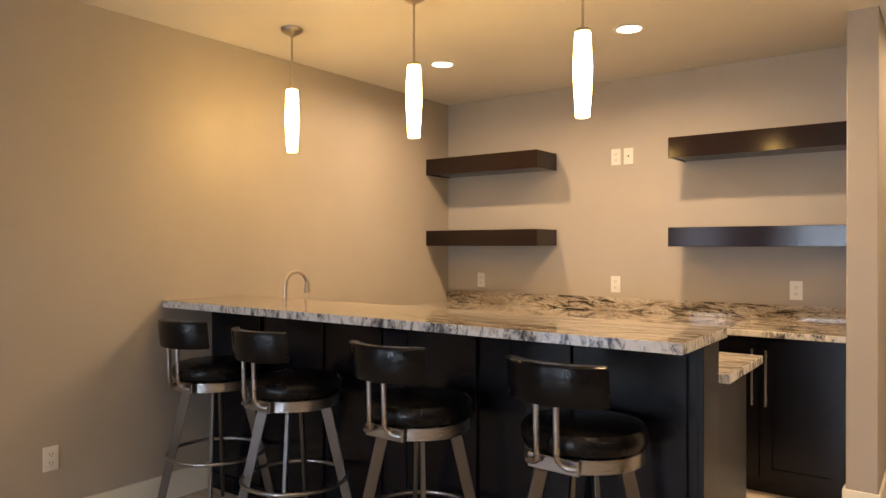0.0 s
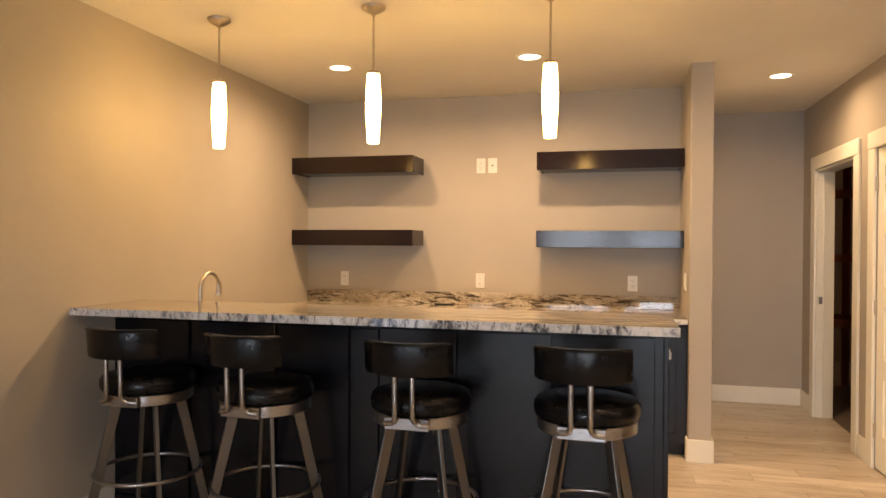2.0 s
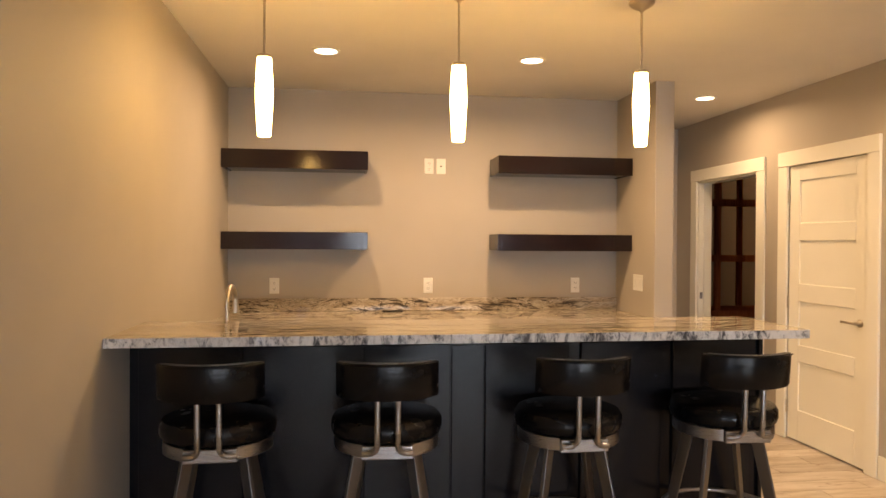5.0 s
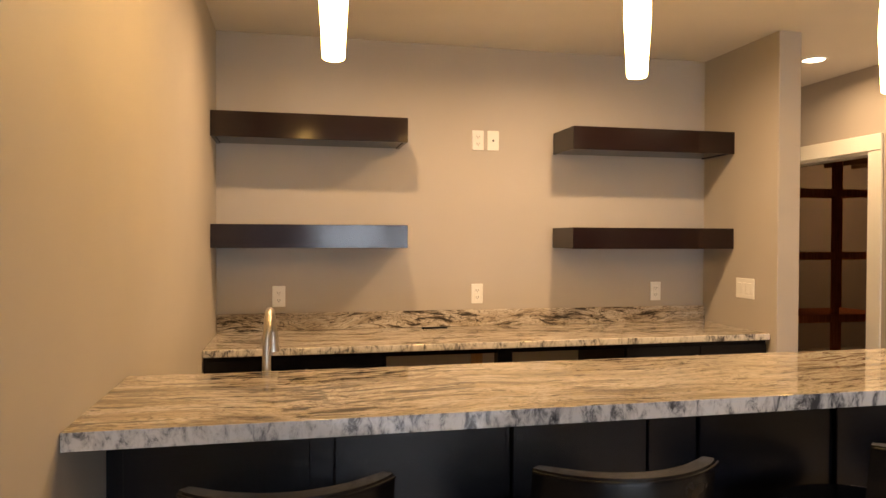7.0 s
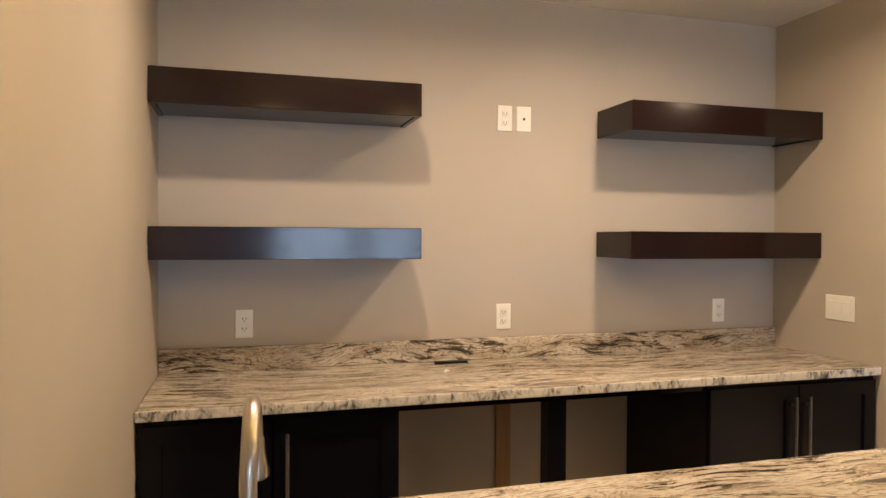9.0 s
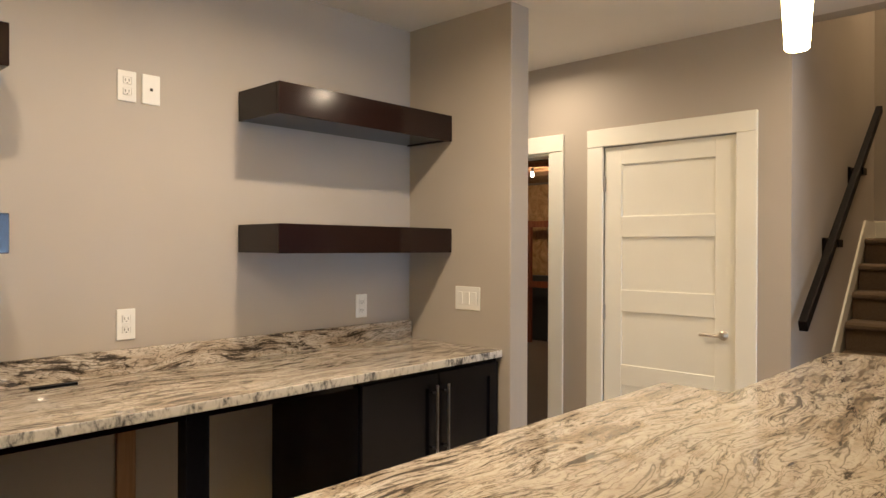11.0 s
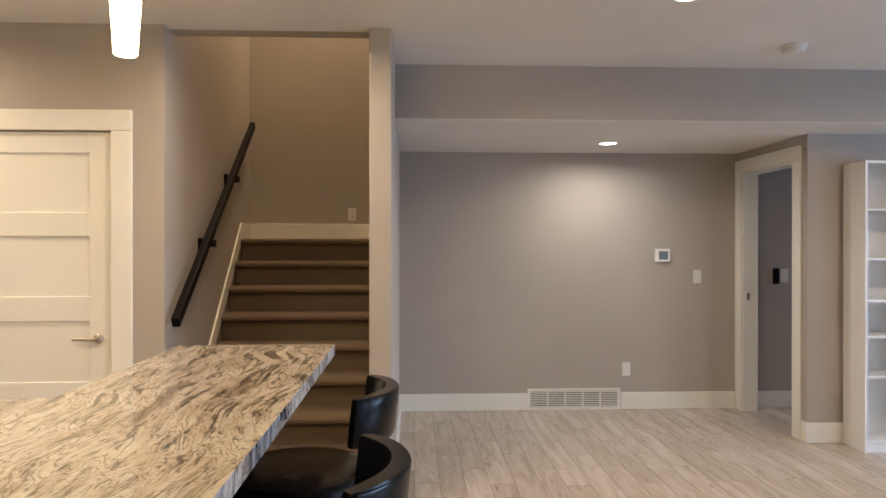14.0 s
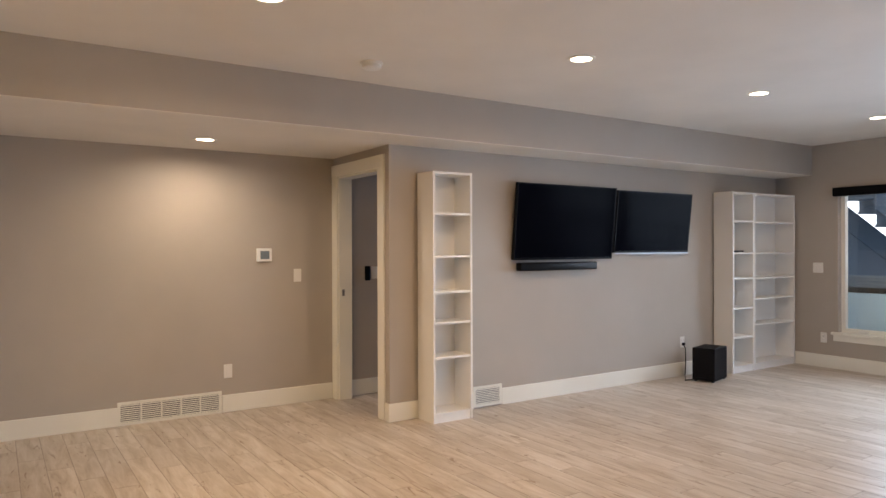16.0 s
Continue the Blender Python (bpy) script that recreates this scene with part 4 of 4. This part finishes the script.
def handrail():
    root = thing("handrail", pose(0, 0, 0), "dark square wooden handrail on brackets along the stair wall", "handrail")
    a, b = Vector((0.50, 3.790, 1.02)), Vector((2.85, 3.925, 2.47))
    d = (b - a).normalized()
    m = Matrix.Translation(a) @ d.to_track_quat("X", "Z").to_matrix().to_4x4()
    part("rail", box((0, -0.021, -0.030), ((b - a).length, 0.021, 0.030), 0.005, 2), RAILWOOD, root, "", False, m)
    for f in (0.32, 0.655):
        p = a.lerp(b, f)
        yw = YST + 0.0625 * (p.x - XD)
        part("bracket", boxes([((p.x - 0.045, yw - 0.016, p.z - 0.12), (p.x + 0.045, yw - 0.001, p.z - 0.01)), ((p.x - 0.022, p.y + 0.0, p.z - 0.075), (p.x + 0.022, yw - 0.016, p.z - 0.042)), ((p.x - 0.05, p.y - 0.032, p.z - 0.066), (p.x + 0.05, p.y + 0.032, p.z - 0.02))], 0.002), RAILWOOD, root)


handrail()

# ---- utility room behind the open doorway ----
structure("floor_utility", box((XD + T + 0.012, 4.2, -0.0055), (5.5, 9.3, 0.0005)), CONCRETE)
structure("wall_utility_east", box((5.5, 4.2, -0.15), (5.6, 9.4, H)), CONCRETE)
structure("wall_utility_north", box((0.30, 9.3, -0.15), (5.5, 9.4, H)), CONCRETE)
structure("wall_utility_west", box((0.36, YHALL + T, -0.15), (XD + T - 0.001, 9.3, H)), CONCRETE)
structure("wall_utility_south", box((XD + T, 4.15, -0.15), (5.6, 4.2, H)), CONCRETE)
# Near-black block added only to darken the wall below the plastic sheet.
structure("added_dark_block", box((5.30, 4.2, 0), (5.499, 9.3, 0.98)), SLOT)


def wrap_sheet():
    """A slack plastic sheet hung over the insulated wall, with soft folds."""
    bm = bmesh.new()
    rng = random.Random(11)
    ny, nz = 64, 20
    wave = [rng.uniform(0, 6.28) for _ in range(6)]
    grid = []
    for i in range(ny + 1):
        y = 6.2 + 3.05 * i / ny
        col = []
        for k in range(nz + 1):
            z = 0.98 + 1.38 * k / nz
            d = 0.018 * math.sin(9 * y + wave[0]) + 0.014 * math.sin(23 * y + 2.1 * z + wave[1]) + 0.012 * math.sin(13 * z + 3 * y + wave[2]) + rng.uniform(-0.004, 0.004)
            col.append(bm.verts.new((5.43 + d - 0.10 * max(0.0, z - 2.15), y, z)))
        grid.append(col)
    for a, b in zip(grid, grid[1:]):
        for k in range(nz):
            bm.faces.new((a[k], b[k], b[k + 1], a[k + 1]))
    return bm


tagged(part("plastic_sheet", wrap_sheet(), POLY, None, "", True), "amber crinkled plastic sheet hung over the insulated wall", "insulation sheet")
frame_unit = thing("timber_bench", pose(5.08, 8.83, 0), "open reddish timber bench frame standing before the plastic sheet", "shelving")
for y in (0.0, -0.95, -1.90):
    part("upright", box((-0.03, y - 0.04, 0), (0.03, y + 0.04, 1.80)), TIMBER, frame_unit)
for z in (1.70, 0.82):
    part("cross_rail", box((-0.06, -1.98, z), (-0.0305, 0.06, z + 0.09)), TIMBER, frame_unit)
bulb = thing("bare_bulb", pose(3.735, 7.80, 2.31), "lit bare bulb hanging under the unfinished ceiling", "lamp")
part("bulb_glass", lathe([(0.0, -0.03), (0.012, -0.027), (0.020, -0.012), (0.019, 0.004), (0.013, 0.026), (0.013, 0.04)], 20, False), LENS, bulb, "glowing glass", True)
part("socket", lathe([(0.017, 0.038), (0.019, 0.05), (0.019, 0.09), (0.004, 0.10)], 16), BLACKPL, bulb, "", True)
part("cord", tube([(0, 0, 0.095), (0, 0, 0.274)], 0.003, 6), BLACKPL, bulb, "", True)
rack = thing("timber_shelving", pose(0, 0, 0), "reddish timber storage shelving standing empty in the dark room", "shelving")
for x in (0.70, 1.14, 1.80, 2.45):
    part("upright", box((x - 0.03, 7.02, 0), (x + 0.03, 7.06, 2.35)), TIMBER, rack)
    part("upright", box((x - 0.03, 7.70, 0), (x + 0.03, 7.74, 2.35)), TIMBER, rack)
for z in (0.70, 1.29, 1.88):
    part("front_rail", box((0.66, 6.98, z - 0.035), (2.5, 7.0195, z + 0.035)), TIMBER, rack)
    part("shelf_board", box((0.66, 7.0615, z + 0.0), (2.5, 7.6985, z + 0.02)), TIMBER, rack)


# ---- windows ----
def window(i, x0, x1, blind):
    root = tagged(new("window_%d" % i), "white framed window with a deep sill and a rolled dark blind", "window", "", "structure")
    y = YWIN - 0.10
    f = 0.045
    part("window_frame", boxes([((x0, y - 0.03, WZ0), (x0 + f, y + 0.03, WZ1)), ((x1 - f, y - 0.03, WZ0), (x1, y + 0.03, WZ1)), ((x0 + f, y - 0.03, WZ0), (x1 - f, y + 0.03, WZ0 + f)), ((x0 + f, y - 0.03, WZ1 - f), (x1 - f, y + 0.03, WZ1)),
                               (((x0 + x1) / 2 - 0.03, y - 0.028, WZ0 + f), ((x0 + x1) / 2 + 0.03, y + 0.028, WZ1 - f))]), TRIM, root)
    for a, b in ((x0 + f, (x0 + x1) / 2 - 0.03), ((x0 + x1) / 2 + 0.03, x1 - f)):
        p = part("pane", box((a, y - 0.004, WZ0 + f), (b, y + 0.004, WZ1 - f)), GLASS, root)
        p.visible_shadow = False
    part("window_sill", box((x0 - 0.07, YWIN - 0.07, WZ0 - 0.03), (x1 + 0.07, YWIN + 0.035, WZ0 + 0.001), 0.004), TRIM, root)
    part("apron", box((x0 - 0.05, YWIN, WZ0 - 0.10), (x1 + 0.05, YWIN + 0.014, WZ0 - 0.0305), 0.002), TRIM, root)
    part("crank", box((x1 - 0.30, y + 0.03, WZ0 + 0.004), (x1 - 0.20, y + 0.055, WZ0 + 0.03), 0.004), PLATE, root)
    bl = tagged(part("roller_blind", box((x0 - 0.05, YWIN + 0.001, WZ1 - 0.06), (x1 + 0.03, YWIN + 0.07, WZ1 + 0.04), 0.01, 2), BLACKPL), "rolled-up dark blind above the window", "blind")


window(1, *WINS[0], True)
window(2, *WINS[1], True)

# ---- outside ----
deck = thing("deck_stairs", pose(1.75, -7.1, 0, 0, 0, 62), "weathered grey outdoor deck stairs seen through the window", "stairs")
for i in range(13):
    part("tread", box((-i * 0.25 - 0.27, -0.1, 2.20 - i * 0.18), (-i * 0.25 + 0.02, 1.0, 2.24 - i * 0.18)), DECKWOOD, deck)
    part("riser", box((-i * 0.25 - 0.25, -0.08, 2.04 - i * 0.18), (-i * 0.25 - 0.235, 0.98, 2.1995 - i * 0.18)), DECKWOOD, deck)
for y in (-0.06, 0.92):
    bm = bmesh.new()
    q = [(0.05, 2.18), (-3.0, -0.02), (-3.0, -0.15), (-2.75, -0.15), (0.05, 1.85)]
    a = [bm.verts.new((x, y, z)) for x, z in q]
    b = [bm.verts.new((x, y + 0.04, z)) for x, z in q]
    bm.faces.new(a), bm.faces.new(b[::-1])
    for i in range(5):
        bm.faces.new((a[i], a[(i + 1) % 5], b[(i + 1) % 5], b[i]))
    part("stringer", bm, DECKWOOD, deck)
bm = bmesh.new()
a = [bm.verts.new(p) for p in ((0.05, -0.055, 1.84), (0.05, -0.055, 0.70), (-1.54, -0.055, 0.70))]
b = [bm.verts.new((v.co.x, v.co.y + 0.03, v.co.z)) for v in a]
bm.faces.new(a), bm.faces.new(b[::-1])
for i in range(3):
    bm.faces.new((a[i], a[(i + 1) % 3], b[(i + 1) % 3], b[i]))
part("skirt_panel", bm, DECKWOOD, deck)
structure("garden_wall", box((-4, -6.50, -0.15), (6, -6.38, 0.84)), TARP)
# Solid black strip standing in for the shaded gap below the cap.
structure("garden_wall_gap_shade", box((-4, -6.49, 0.841), (6, -6.40, 0.909)), SLOT)
structure("garden_wall_cap", box((-4, -6.52, 0.91), (6, -6.36, 1.05)), DECKWOOD)
structure("backdrop", box((-120, -61, -1), (120, -60, 70)), HAZE)

# ---- floor planks ----
PL, PW, G = 0.91, 0.150, 0.0019


def planks():
    near, far = [], []
    rows = int((YHALL - YWIN + 0.1) / PW) + 1
    rng = random.Random(4)
    for r in range(rows):
        y = YWIN + r * PW
        off = (r % 3) * 0.303 + rng.uniform(-0.04, 0.04)
        x = XW - PL + off
        while x < XA:
            x0, x1 = max(x, XW), min(x + PL - G, XA - 0.001)
            y0, y1 = y, y + PW - G
            if y1 > YB:
                x0 = max(x0, STUB1)
            lim = XA
            if x0 > XD and y0 < YP0 < y1:
                y1 = YP0 - 0.003
            if y0 > YP0 or y1 > YP0:
                lim = XD + 0.12 if y0 > YST or y1 < YP1 + 0.1 else 0.9
            x1 = min(x1, lim)
            if x1 - x0 > 0.03:
                (near if (x0 > -1.3 and -0.9 < y0) else far).append((x0, y0, x1, y1))
            x += PL
    near.sort(key=lambda p: (p[0] + 1.0) ** 2 * 0.3 + (p[1] - 2.5) ** 2)
    far += near[300:]
    near = near[:300]
    root = tagged(new("floor_planks"), "pale grey-beige wood-look plank tiles laid along the room", "floor", "", "structure")
    shared = {}
    for x0, y0, x1, y1 in near:
        w, h = round(x1 - x0, 3), round(y1 - y0, 3)
        if (w, h) not in shared:
            shared[(w, h)] = finish(plank_bm([(0, 0, w, h)]), "plank", TILE)
        o = new("plank", shared[(w, h)])
        o.parent = root
        o.location = (x0, y0, 0)
    tagged(part("plank_field", plank_bm(far), TILE, root), "", "", "", "stuff")


def plank_bm(items):
    bm = bmesh.new()
    b = 0.0008
    for x0, y0, x1, y1 in items:
        lo = [bm.verts.new(p) for p in ((x0, y0, -0.0058), (x1, y0, -0.0058), (x1, y1, -0.0058), (x0, y1, -0.0058))]
        hi = [bm.verts.new(p) for p in ((x0 + b, y0 + b, 0), (x1 - b, y0 + b, 0), (x1 - b, y1 - b, 0), (x0 + b, y1 - b, 0))]
        bm.faces.new(hi)
        for i in range(4):
            bm.faces.new((lo[i], lo[(i + 1) % 4], hi[(i + 1) % 4], hi[i]))
    return bm


planks()
